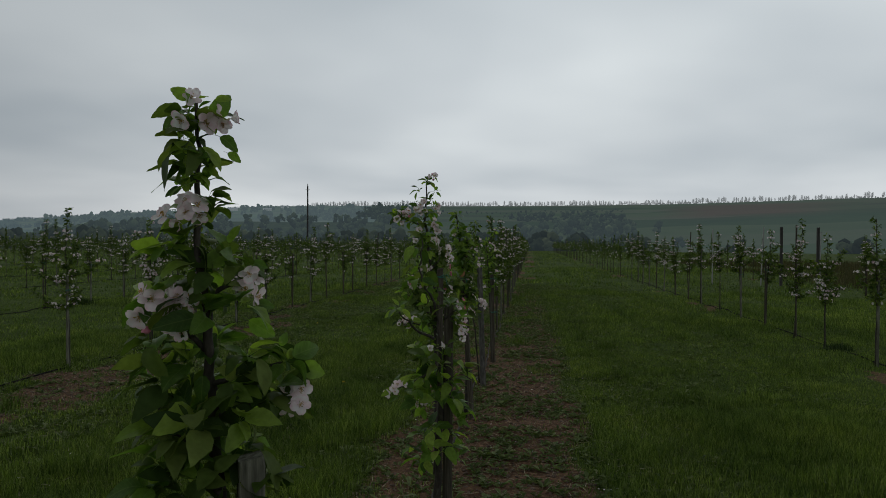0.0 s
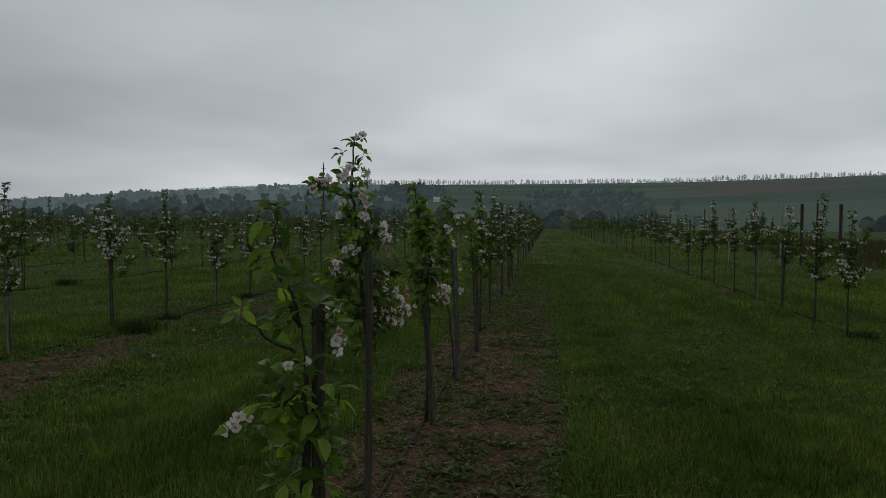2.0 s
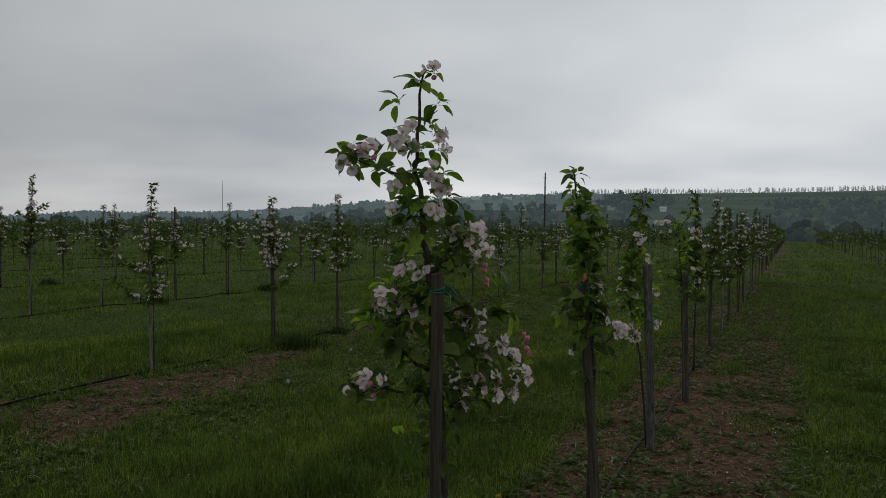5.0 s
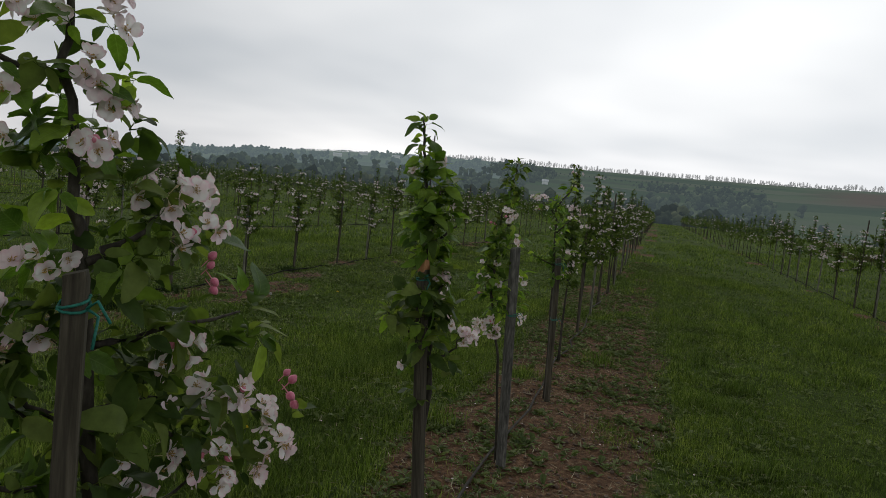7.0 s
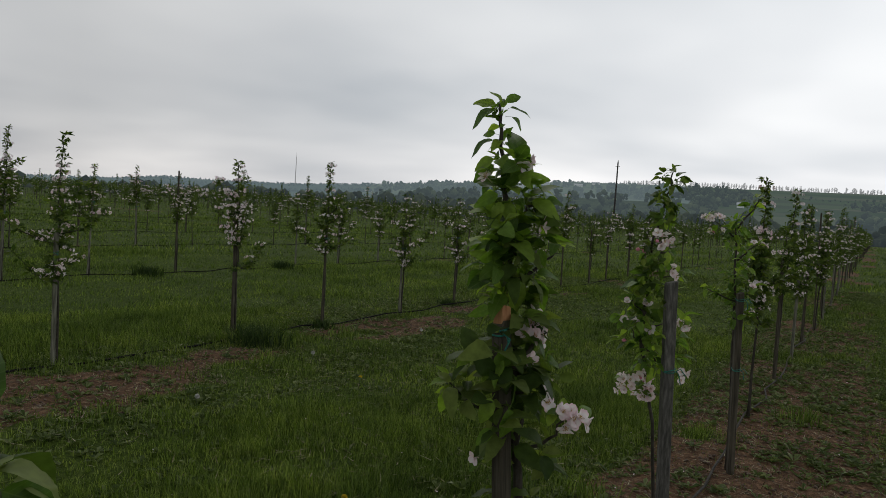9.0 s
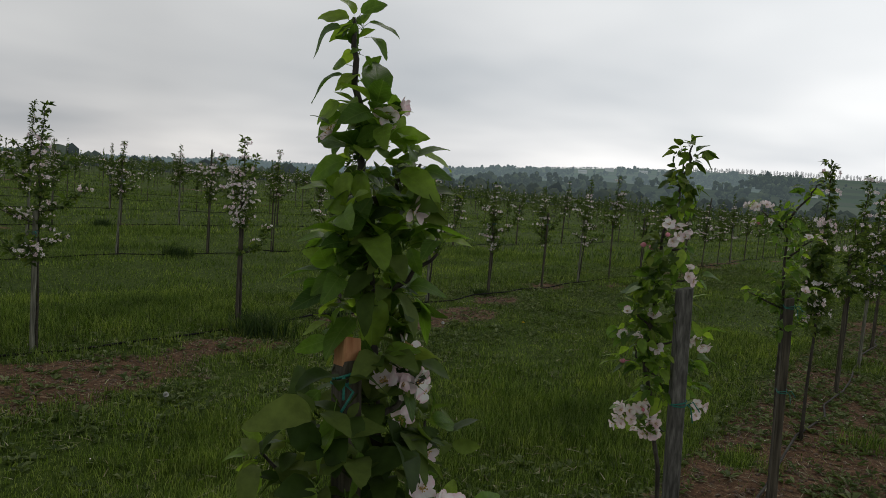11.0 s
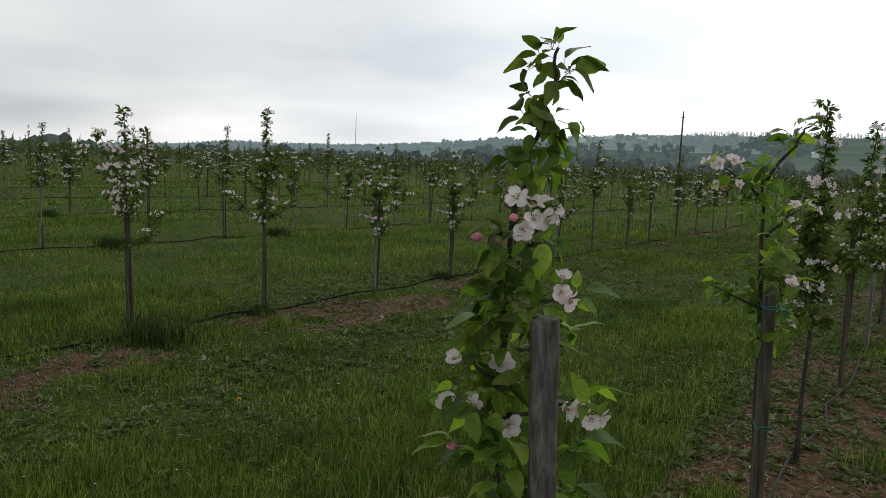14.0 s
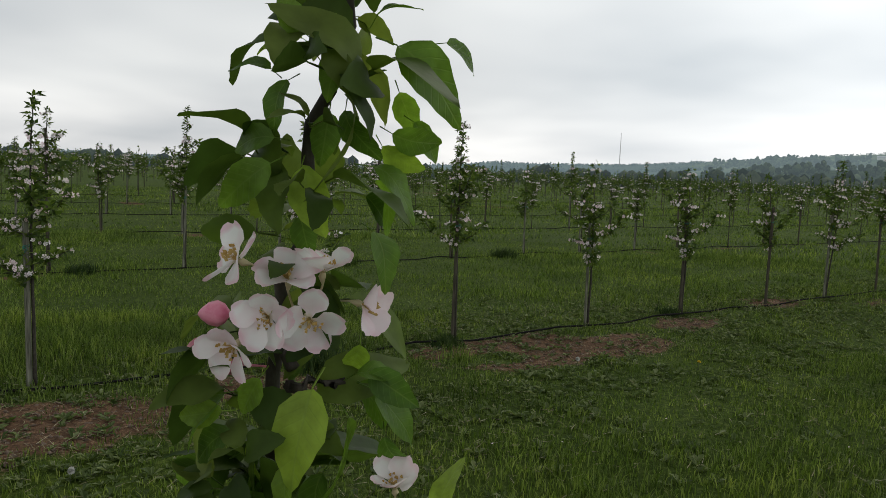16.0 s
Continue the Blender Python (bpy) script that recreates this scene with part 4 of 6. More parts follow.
def clusters(g, rows, leaf, depth, size):
    """Leafy spurs with open flowers: place and number of flowers."""
    for x, y, z, n in rows:
        k = g.r.uniform(-depth, depth)
        g.rosette((x - 0.5 * k, y + k, z), (x * 3, y * 3, 0.3), leaf, n + (n > 1) + (n > 3), 1 if g.r.random() < 0.25 else 0, size)


def tree_a():
    g = Growth(11).face(25)
    trunk = [(0.03, 0.02, -0.05)] + g.line([(27, 985), (16, 1170), (6, 1312), (-7, 1452), (-7, 1572), (-12, 1691)])
    br = [g.line(q) for q in ([(6, 1250), (-40, 1300), (-90, 1340)], [(10, 1190), (75, 1215), (140, 1225)], [(0, 1330), (50, 1370), (80, 1390)], [(15, 1130), (90, 1150), (160, 1165)], [(10, 1080), (-60, 1110), (-80, 1180)])]
    g.blades([(14, 1688, 26, 15, 3), (-38, 1665, -34, -27, 4), (19, 1633, 44, -28, 10), (34, 1604, 31, -17, 4), (-28, 1626, -31, -26, 4), (10, 1553, 39, 1, 0), (-28, 1536, -37, -6, 4), (44, 1432, 14, 48, 0), (78, 1407, 32, -5, 3), (79, 1330, 50, -1, 5), (69, 1310, 57, -38, 14), (134, 1246, 13, 31, 0), (150, 1214, 78, -14, 0), (2, 1221, -5, -55, 28), (36, 1128, 54, 27, 6), (26, 1099, -38, 33, 15), (-88, 1358, -41, -19, 0)])
    g.whorls([(-10, 1677, 5, 50), (-5, 1647, 6, 55), (-14, 1607, 6, 55), (-9, 1582, 4, 55), (-9, 1557, 5, 50), (0, 1542, 4, 50), (-28, 1541, 3, 50), (15, 1487, 3, 60), (-37, 1432, 6, 70), (-56, 1412, 5, 70), (-9, 1392, 6, 75), (34, 1402, 5, 70), (-69, 1343, 4, 70), (59, 1325, 5, 75), (139, 1225, 6, 65), (1, 1312, 6, 75), (21, 1251, 7, 75), (-17, 1222, 7, 75), (-46, 1223, 6, 75)])
    g.whorls([(-73, 1225, 5, 75), (-82, 1186, 5, 75), (69, 1228, 6, 75), (89, 1202, 5, 70), (40, 1179, 6, 75), (60, 1132, 6, 75), (-17, 1132, 7, 75), (-55, 1115, 6, 75), (21, 1089, 7, 75), (-64, 1056, 6, 80), (-26, 1033, 7, 80), (2, 1000, 6, 80), (-82, 1018, 5, 80), (70, 1065, 4, 75), (-36, 1173, 6, 75), (11, 1150, 6, 75), (130, 1174, 4, 60), (-54, 995, 6, 80), (22, 1028, 6, 80)], 60)
    g.heads([(-21, 1691, 1), (-29, 1658, 1), (5, 1657, 2), (29, 1659, 2), (-28, 1497, 4), (-14, 1504, 2), (-56, 1486, 1), (-83, 1348, 2), (-101, 1319, 1), (-55, 1343, 3), (-32, 1342, 3), (-46, 1318, 3), (-32, 1298, 2), (74, 1392, 1), (84, 1371, 1), (79, 1346, 2), (170, 1182, 1), (145, 1163, 2), (166, 1146, 1)], 25, 0.5, 4, 0.92)
    g.along([(0.03, 0.02, 0.72), (0.01, 0, 1.25)], 0.010, 5, size=0.85, reach=0.075)
    g.along(g.line([(4, 1300), (-12, 1680)]), 0.018, 4, size=0.66, reach=0.022)
    g.buds.append(aim(g.spot(-70, 1300, 10), (-0.4, -0.3, -0.2), 0, "Z", 0.8))
    plant_tree("apple_tree", A0, "young apple tree with pink-white blossom and a dense leafy middle", g, trunk, br, True, NEAR_GROUP, 0.014)
    stake((A0[0] + 0.085, A0[1] + 0.01), 0.045, 1.06, (0, 0), 0.5, "low weathered grey wooden stake", g.r)


def tree_b():
    g = Growth(12).face(28)
    trunk = [(0.01, 0, -0.05), (0.02, 0, 0.45)] + g.line([(30, 806), (25, 976), (20, 1141)])
    br = [g.line(q) for q in [[(14, 1141), (-14, 1189), (-34, 1241)], [(14, 1135), (-8, 1235), (-55, 1282), (-58, 1374), (-51, 1460)], [(2, 1065), (-60, 1097), (-105, 1133), (-143, 1175)], [(42, 1011), (66, 1039), (101, 1058)], [(43, 1141), (66, 1163), (101, 1180)], [(7, 953), (-62, 909), (-141, 879)]]]
    g.blades([(-40, 1466, -61, 24, 7), (-40, 1466, 28, 25, 0), (-57, 1454, -24, 13, 6), (-68, 1437, -72, -54, 27), (-68, 1426, -32, -40, 20), (-23, 1454, 34, -17, -4), (-154, 1181, -44, 18, 5), (-154, 1181, -50, -22, 11), (-148, 1192, -16, 40, 0), (-143, 1192, 34, 34, 0), (-138, 1174, 11, 34, 7), (-60, 1126, -20, 30, 4), (-54, 1132, 28, 5, 6), (66, 1140, 59, 10, 6), (-13, 1270, 17, 11, 2)], 0.85)
    g.whorls([(-58, 1340, 4, 55), (-81, 1294, 4, 60), (-25, 1270, 2, 50), (-159, 1186, 4, 60), (-60, 1132, 4, 60), (-3, 1189, 3, 60), (55, 1187, 4, 60), (101, 1186, 4, 60), (78, 1134, 6, 65), (113, 1139, 4, 60), (-61, 1021, 4, 65), (-38, 973, 5, 70), (-85, 875, 6, 75), (-27, 907, 6, 70), (7, 846, 6, 75), (53, 891, 6, 70), (83, 859, 5, 70), (-10, 942, 5, 65), (31, 999, 5, 60), (-62, 827, 6, 75), (-130, 843, 5, 70), (41, 820, 6, 75)], 45)
    g.heads([(113, 1097, 3), (115, 1067, 1), (-21, 1037, 1), (16, 1035, 1), (-152, 891, 3), (-180, 870, 2), (-51, 814, 2)], 25, 0.5, 2, 0.85)
    g.along([(0.02, 0, 0.55), (0.02, 0, 0.98)], 0.013, 5, size=0.85, reach=0.085)
    g.along(g.line([(20, 960), (20, 1150)]), 0.022, 4, size=0.75, reach=0.06)
    g.along(br[1], 0.05, 3, size=0.8, reach=0.02)
    plant_tree("apple_tree", B0, "cut-back apple tree with thin upright shoots and few blossoms", g, trunk, br, True, NEAR_GROUP, 0.021, 0.30)
    stake((B0[0] + 0.055, B0[1] + 0.04), 0.030, 1.20, (0.0, 0.0), 0.9, "split weathered stake behind the trunk", g.r, M_STAKE_B, (), True)


def tree_c():
    g = Growth(13).face(36)
    trunk = [(0.035, 0.02, -0.05)] + g.line([(44, 745), (26, 907), (-4, 1267), (-19, 1368), (-50, 1576), (-41, 1711), (-28, 1856)])
    br = [g.line(q) for q in [[(-43, 1552), (-116, 1567), (-211, 1597)], [(-22, 1053), (-72, 1075), (-123, 1126)], [(-1, 959), (-75, 947), (-198, 971)], [(-8, 1191), (-69, 1177), (-143, 1207)], [(-2, 1011), (-53, 1037), (-165, 1138)]]]
    g.blades([(43, 1563, -5, -21, 7), (12, 1757, 27, -10, 3), (-252, 1613, -35, 10, 0), (-224, 1644, 32, 20, 0), (-166, 1144, -42, -4, 8), (-148, 1163, -5, -51, 15)], 1.15)
    g.whorls([(-44, 1807, 7, 60), (-97, 1755, 4, 60), (12, 1763, 4, 60), (-5, 1701, 5, 60), (-39, 1626, 4, 60), (-211, 1597, 6, 65), (-163, 1570, 6, 65), (-127, 1560, 4, 60), (-18, 1548, 6, 65), (30, 1563, 4, 70), (-54, 1527, 6, 65), (-77, 1489, 5, 65), (-28, 1479, 5, 65), (-64, 1440, 6, 65), (-38, 1392, 5, 65), (-2, 1431, 5, 65), (-73, 1328, 5, 65), (-39, 1216, 4, 65), (39, 1281, 4, 60)], 40)
    g.whorls([(-166, 1151, 7, 80), (-136, 1164, 5, 75), (-173, 941, 5, 70), (-100, 947, 6, 70), (-26, 960, 5, 70), (40, 867, 5, 80), (-59, 803, 5, 75), (-53, 1037, 4, 65), (-119, 1239, 4, 65), (-7, 1166, 4, 65)], 60)
    g.heads([(-9, 1846, 2), (-94, 1659, 3), (-59, 1685, 2), (-75, 1636, 2), (8, 1672, 2), (18, 1636, 2), (-223, 1615, 3), (-240, 1584, 2), (-188, 1629, 2), (-13, 1566, 2), (3, 1545, 2), (-114, 1524, 1), (-107, 1469, 1), (19, 1519, 2), (3, 1462, 3), (-60, 1297, 3), (-36, 1304, 2), (-90, 1284, 1), (-143, 1214, 3), (-118, 1202, 3), (-95, 1221, 2), (-69, 1184, 2)], 30, 0.5, 5, 1.0)
    g.heads([(-186, 986, 3), (-216, 960, 2), (-168, 967, 2), (-126, 999, 1)], 35, 0.5, 5, 0.98)
    buds = [(g.spot(u, z, 10), g.U * -0.8) for u, z in [(-153, 1625), (-149, 967), (9, 1850)]]
    # the side that leans away along the row
    g.face(68)
    br += [g.line(q) for q in [[(21, 1063), (113, 1065), (211, 1057), (340, 1008)], [(21, 1063), (114, 1037), (215, 955)], [(60, 838), (120, 871), (200, 916)], [(-4, 1293), (43, 1317), (101, 1355), (162, 1396)], [(12, 1166), (108, 1175), (274, 1202)]]]
    g.blades([(272, 1224, 6, 47, 0), (282, 1208, 28, 59, 0), (264, 1218, -18, 50, 0), (181, 1327, 81, 2, 7), (60, 865, 2, -68, 20), (313, 1154, 48, -22, 9), (313, 1154, -5, -67, 24)], 1.15)
    g.whorls([(101, 1368, 6, 65), (118, 1301, 6, 65), (198, 1313, 4, 70), (206, 1143, 6, 75), (313, 1147, 6, 80), (91, 1209, 5, 65), (126, 1098, 6, 65), (51, 1108, 4, 65), (214, 999, 6, 70), (146, 1012, 6, 70), (288, 926, 6, 70), (104, 1262, 5, 65), (256, 1021, 5, 70), (57, 947, 5, 70), (183, 919, 5, 65), (400, 998, 3, 65)], 40)
    g.heads([(61, 1413, 4), (107, 1401, 3), (162, 1409, 4), (117, 1335, 3), (189, 1348, 3), (109, 1134, 3), (148, 1164, 3), (95, 1128, 1), (202, 1073, 4), (220, 1027, 3), (271, 1063, 4), (340, 1008, 4), (362, 958, 4), (334, 932, 3), (232, 960, 3), (182, 941, 3), (131, 972, 3), (120, 1057, 1), (54, 1008, 4), (80, 928, 4), (96, 904, 3), (243, 906, 3), (326, 895, 3)], 30, 0.5, 5, 1.0)
    buds += [(g.spot(u, z, 10), g.U * 0.5) for u, z in [(183, 1285), (366, 1065), (183, 1271), (377, 1047)]]
    for at, way in buds:
        for k in range(2):
            g.buds.append(aim(at + Vector((0.006, 0.004, -0.006)) * k, way + Vector((0.2, -0.3, 0.5 - k)), 0, "Z", g.r.uniform(0.7, 1.0)))
    g.along([(0.02, 0.02, 0.74), (-0.01, 0.03, 1.5)], 0.022, 5, size=0.8, reach=0.07)
    for q in br:
        g.along(q, 0.04, 4, size=0.75, reach=0.035)
    plant_tree("apple_tree", C0, "young apple tree crowded with pink-white blossom clusters", g, trunk, br, True, NEAR_GROUP, 0.0175)
    stake((C0[0] + 0.062, C0[1] - 0.09), 0.030, 1.29, (0.0, 0.0), 0.6, "square weathered grey stake tied with green cord", g.r, M_STAKE_B, (1.245, 0.68))


def tree_d():
    g = Growth(14).face(25)
    trunk = [(0.028, 0.012, -0.05)] + g.line([(45, 735), (31, 983), (-2, 1251), (-34, 1450), (-54, 1608), (-61, 1667)])
    br = [g.line([(55, 848), (113, 881), (155, 940)]), g.line([(10, 1060), (60, 1110), (90, 1140)]), g.line([(0, 1240), (50, 1290), (95, 1330)])]
    g.blades([(-59, 1654, -62, 27, 0), (-59, 1660, -10, 39, 4), (-53, 1661, 40, 35, 0), (-58, 1647, -66, -14, 7), (-45, 1655, 59, -1, 12), (-45, 1641, 48, -27, 11), (-53, 1582, -78, -34, 8), (-54, 1595, -47, 4, -9), (-34, 1583, 41, -13, 0), (-50, 1542, -65, -28, 7), (-50, 1535, -63, -51, 16), (-30, 1530, 20, -52, 28), (-23, 1530, 60, -36, 14), (-24, 1451, 12, -66, 40), (3, 1453, 59, 11, 0), (50, 1442, 61, 7, 0), (51, 1343, 23, -45, 20), (43, 1268, 58, 18, 6)])
    g.whorls([(-52, 1654, 5, 55), (-49, 1615, 6, 55), (-44, 1576, 5, 60), (-45, 1529, 5, 65), (-20, 1491, 6, 70), (5, 1506, 5, 65), (34, 1475, 5, 65), (-51, 1456, 5, 65), (-60, 1395, 5, 70), (-17, 1358, 6, 75), (41, 1389, 6, 70), (-68, 1327, 5, 65), (-12, 1291, 6, 75), (97, 1339, 3, 60)], 25, 0.95)
    g.heads([(3, 1532, 2), (-69, 1488, 1), (44, 1392, 1), (47, 1127, 2), (60, 1135, 2), (88, 974, 1), (148, 946, 3), (175, 935, 4), (128, 951, 1), (-42, 824, 1)], 15, 0.2)
    g.face(56)
    br += [g.line(q) for q in ([(5, 930), (-80, 960), (-150, 1020)], [(20, 950), (70, 1000), (102, 1058)], [(-10, 1400), (30, 1430), (60, 1460)])]
    g.blades([(-40, 1455, -63, -16, 0), (-36, 1443, -39, -42, 23), (-43, 1491, 42, 27, 10), (-27, 1449, 41, -28, 15), (53, 1472, 67, -5, 0), (53, 1460, 46, -28, 5), (15, 1364, 11, -38, 20), (57, 1366, 44, -44, 12), (1, 1290, 65, -1, 19), (-31, 1295, -68, -25, 22), (-8, 1280, 5, -86, 52), (-56, 1311, -49, 5, 0), (21, 1287, 21, -46, 15), (68, 1242, 34, -6, 0), (22, 1228, 49, -75, 18), (-54, 1193, -54, -11, 11), (-40, 1125, 1, -56, 33), (-60, 1118, -38, -34, 10)])
    g.blades([(-72, 1090, -70, -27, 15), (-14, 1097, -26, -42, 20), (27, 1069, 55, -15, 11), (-152, 1021, -54, 8, 0), (-152, 1021, -9, 25, 5), (-152, 1021, -29, -28, 12), (-149, 1014, -20, -58, 18), (102, 1061, 26, 36, 0), (102, 1061, 41, 7, 8), (106, 1053, 63, -4, 6), (99, 1054, -16, -44, 19), (106, 1053, 16, -37, 16), (9, 975, 6, 36, 11), (-82, 1494, -18, 22, 0), (2, 1500, 30, 32, 0), (17, 1415, 45, -23, 10), (-44, 1349, -37, -20, 8), (45, 1334, 21, -38, 13)])
    g.whorls([(-23, 1522, 6, 80), (3, 1482, 6, 80), (-34, 1461, 5, 75), (16, 1440, 6, 75), (-20, 1407, 6, 75), (36, 1403, 5, 70), (-45, 1374, 6, 75), (6, 1370, 6, 80), (69, 1373, 4, 70), (-44, 1330, 6, 80), (-6, 1325, 6, 80), (45, 1327, 6, 75), (-18, 1286, 5, 75), (-56, 1278, 5, 75), (21, 1261, 6, 80), (-42, 1246, 6, 75), (61, 1255, 4, 70), (-16, 1220, 6, 80), (23, 1194, 6, 75), (-55, 1206, 4, 65)], 24, 1.1)
    g.whorls([(11, 1153, 6, 75), (51, 1153, 4, 65), (40, 1097, 6, 75), (0, 1083, 6, 75), (-66, 1069, 6, 80), (-26, 1026, 5, 75), (28, 1025, 6, 75), (-149, 1014, 5, 65), (103, 1054, 6, 60), (76, 1025, 5, 65), (-98, 1013, 4, 65), (-117, 978, 4, 70), (44, 967, 5, 75), (85, 980, 5, 70), (-65, 969, 4, 70), (139, 1024, 4, 60)], 38, 1.15)
    g.blades([(-60, 1120, -6, -75, 25), (-45, 1090, -55, -45, 20), (-35, 1060, 10, -80, 30), (-75, 1010, -40, -60, 15), (-40, 990, -5, -75, 30), (-60, 930, -45, -30, 20)], 0.95, 72)
    g.whorls([(-60, 1140, 3, 80), (-40, 1080, 4, 85), (-70, 1040, 4, 85), (-30, 1000, 4, 85), (-75, 970, 4, 85), (-50, 920, 4, 85), (-90, 1090, 3, 80)], 15, 1.1, 0.3, 62)
    g.heads([(44, 1174, 1), (61, 1153, 2), (73, 1118, 2), (54, 1068, 1), (94, 1017, 1)], 15, 0.2)
    g.along([(0.03, 0.02, 0.86), (0.0, 0.02, 1.45)], 0.017, 5, size=0.78, reach=0.034)
    g.along([(0.04, 0.0, 0.66), (0.03, 0.0, 0.92)], 0.024, 5, size=0.80, reach=0.062)
    plant_tree("apple_tree", D0, "slim columnar apple tree thick with fresh green leaves", g, trunk, br, True, NEAR_GROUP, 0.014)
    stake((D0[0] + 0.086, D0[1] - 0.028), 0.034, 1.165, (0.019, -0.069), -0.25, "dark stake with an orange split top and green cord", g.r, M_STAKE_B, (1.14,), False, 0.034, 0.03)


def tree_e():
    g = Growth(15).face(33)
    trunk = [(0.06, 0.0, -0.05), (0.0, 0.0, 0.6)] + g.line([(-71, 917), (-69, 1086), (-70, 1212), (-66, 1317), (-45, 1438), (-24, 1523), (-3, 1605), (-2, 1654)])
    br = [g.line(q) for q in ([(-70, 1180), (0, 1215), (58, 1232)], [(-69, 1000), (20, 1020), (81, 1040)], [(-69, 1050), (-124, 1110), (-150, 1100)])]
    g.blades([(-5, 1634, -53, -8, -5), (-2, 1654, -2, 40, 4), (8, 1622, 22, 44, 10), (13, 1610, 67, 29, 7), (-12, 1609, -32, -17, 7), (1, 1597, 36, 13, -8), (-7, 1593, 10, -29, 9), (-16, 1268, -6, -49, 29), (2, 1329, 43, -11, 9), (-96, 1316, -25, -36, 9), (-81, 1264, -69, -44, 16), (-67, 1247, -25, -33, 12), (58, 1233, -2, 39, -4), (58, 1233, 60, 24, 13), (58, 1229, 43, -28, 15), (58, 1230, 14, -23, 11), (-60, 1283, -16, -36, 16), (17, 1296, 10, -25, 0)])
    g.whorls([(-65, 1199, 6, 70), (-90, 1166, 6, 70), (-124, 1122, 5, 70), (-143, 1038, 6, 75), (-96, 1093, 5, 70), (-72, 1049, 5, 70), (-54, 949, 6, 80), (-89, 927, 6, 80), (81, 1040, 5, 70), (50, 1149, 5, 60), (-19, 1144, 4, 60), (-144, 930, 4, 70), (69, 952, 5, 80), (-62, 1132, 5, 65), (-52, 1213, 5, 65)], 30)
    g.heads([(30, 1236, 3), (-150, 1098, 1), (-161, 1018, 1), (-102, 1014, 1), (40, 1030, 1), (68, 1039, 1), (95, 1017, 2), (-67, 1095, 1), (-52, 996, 1)], 20, 0.4)
    g.face(26)
    br += [g.line([(-7, 858), (-36, 897), (-92, 940), (-115, 988)]), g.line([(21, 719), (-27, 741), (-62, 765)])]
    g.whorls([(-84, 799, 4, 65), (-60, 737, 3, 60), (70, 867, 5, 80), (46, 850, 4, 75), (-28, 982, 5, 70), (-58, 1035, 5, 70), (-80, 1074, 5, 65), (85, 1034, 3, 65), (1, 929, 4, 65), (66, 936, 3, 60), (-44, 924, 3, 60)], 20)
    g.heads([(-123, 764, 4), (-102, 745, 3), (-135, 726, 2), (-64, 801, 4), (-42, 768, 4), (-19, 728, 3), (-45, 710, 3), (99, 829, 2), (88, 800, 1)], 15, 0.5)
    for u, z in [(-147, 946), (-121, 1330), (-94, 1324)]:
        g.buds.append(aim(g.spot(u + 25, z - 5, 10), g.U * -1 + g.W * 0.4, 0, "Z", 0.95))
    g.face(62)
    g.blades([(-32, 1526, -27, 26, 8), (-12, 1532, -18, -33, 19), (-2, 1539, 27, 18, 3), (2, 1533, 54, -36, 19), (35, 1530, 25, -4, -7), (-35, 1527, -20, 2, -4), (-53, 1506, -20, 6, -4), (-43, 1510, -21, -38, 13), (-24, 1494, -4, -38, 15), (-14, 1496, 8, -32, 13), (6, 1480, 34, -13, 4), (15, 1510, 8, -20, 2), (4, 1475, 22, -20, 0), (21, 1488, 15, -15, 0), (-46, 1469, -32, 0, -3), (-49, 1460, -37, -26, 13), (-39, 1461, 8, -45, 27), (-8, 1457, 43, -19, 9)])
    g.blades([(-3, 1422, 23, -39, 22), (-4, 1450, 14, -12, -4), (-41, 1431, 6, -35, 14), (11, 1520, -27, -12, -9), (-10, 1440, 25, -15, -9), (-34, 1547, 14, -12, -6), (-11, 1323, 41, 6, 4), (-10, 1322, 34, -26, 13), (-3, 1321, 47, -37, 0), (-23, 1332, -22, -59, 44), (-57, 1331, -17, -28, 6), (-70, 1313, -48, -26, 11), (-77, 1302, -38, -4, 0), (-70, 1289, -38, -17, 4), (-34, 1276, -17, -35, 23), (-14, 1310, 9, -60, 12), (-1, 1354, -3, -22, -4), (-50, 1346, 7, -18, -6)])
    # the large head: hearts and the way each flower looks, along, up, across
    for (u, z), way in zip([(-75, 1397), (-55, 1367), (-32, 1366), (-25, 1391), (-1, 1372), (-74, 1349), (-46, 1386), (-93, 1367)][:7], ((-0.8, 0.5, 0.35), (-0.15, -0.05, 1.0), (0.2, -0.35, 0.9), (0.15, 0.8, 0.1), (0.85, 0.0, 0.35), (-0.45, -0.3, 0.8), (-0.1, 0.75, 0.35))):
        g.bloom(g.spot(u, z, 32 if way[2] > 0.5 else 14), g.spot(*way), g.r.uniform(0.90, 0.98))
    g.buds.append(aim(g.spot(-62, 1366, 18), g.U * -1 + g.W * 0.2, 0.5, "Z", 0.85))
    g.along(g.line([(-40, 820), (-66, 1000), (-68, 1220)], -5), 0.016, 5, size=0.72, reach=0.055)
    g.along(g.line([(-68, 1190), (-64, 1320), (-45, 1438)], -14), 0.015, 4, size=0.64, reach=0.030)
    g.along(g.line([(-45, 1438), (-24, 1523), (-2, 1650)], -10), 0.0145, 4, size=0.62, reach=0.022)
    br += [g.line([(-42, 1330), (-45, 1350), (-46, 1365)], 10), g.line([(-44, 1318), (-25, 1320), (-10, 1322)], 8)]
    plant_tree("apple_tree", E0, "young apple tree with one large pink-white blossom cluster", g, trunk, br, True, NEAR_GROUP, 0.0080, 0.55)
    stake((E0[0] + 0.098, E0[1] - 0.073), 0.043, 1.205, (0.017, -0.037), 0.62, "square weathered grey stake with a worn top", g.r, M_STAKE_E, (0.845,))


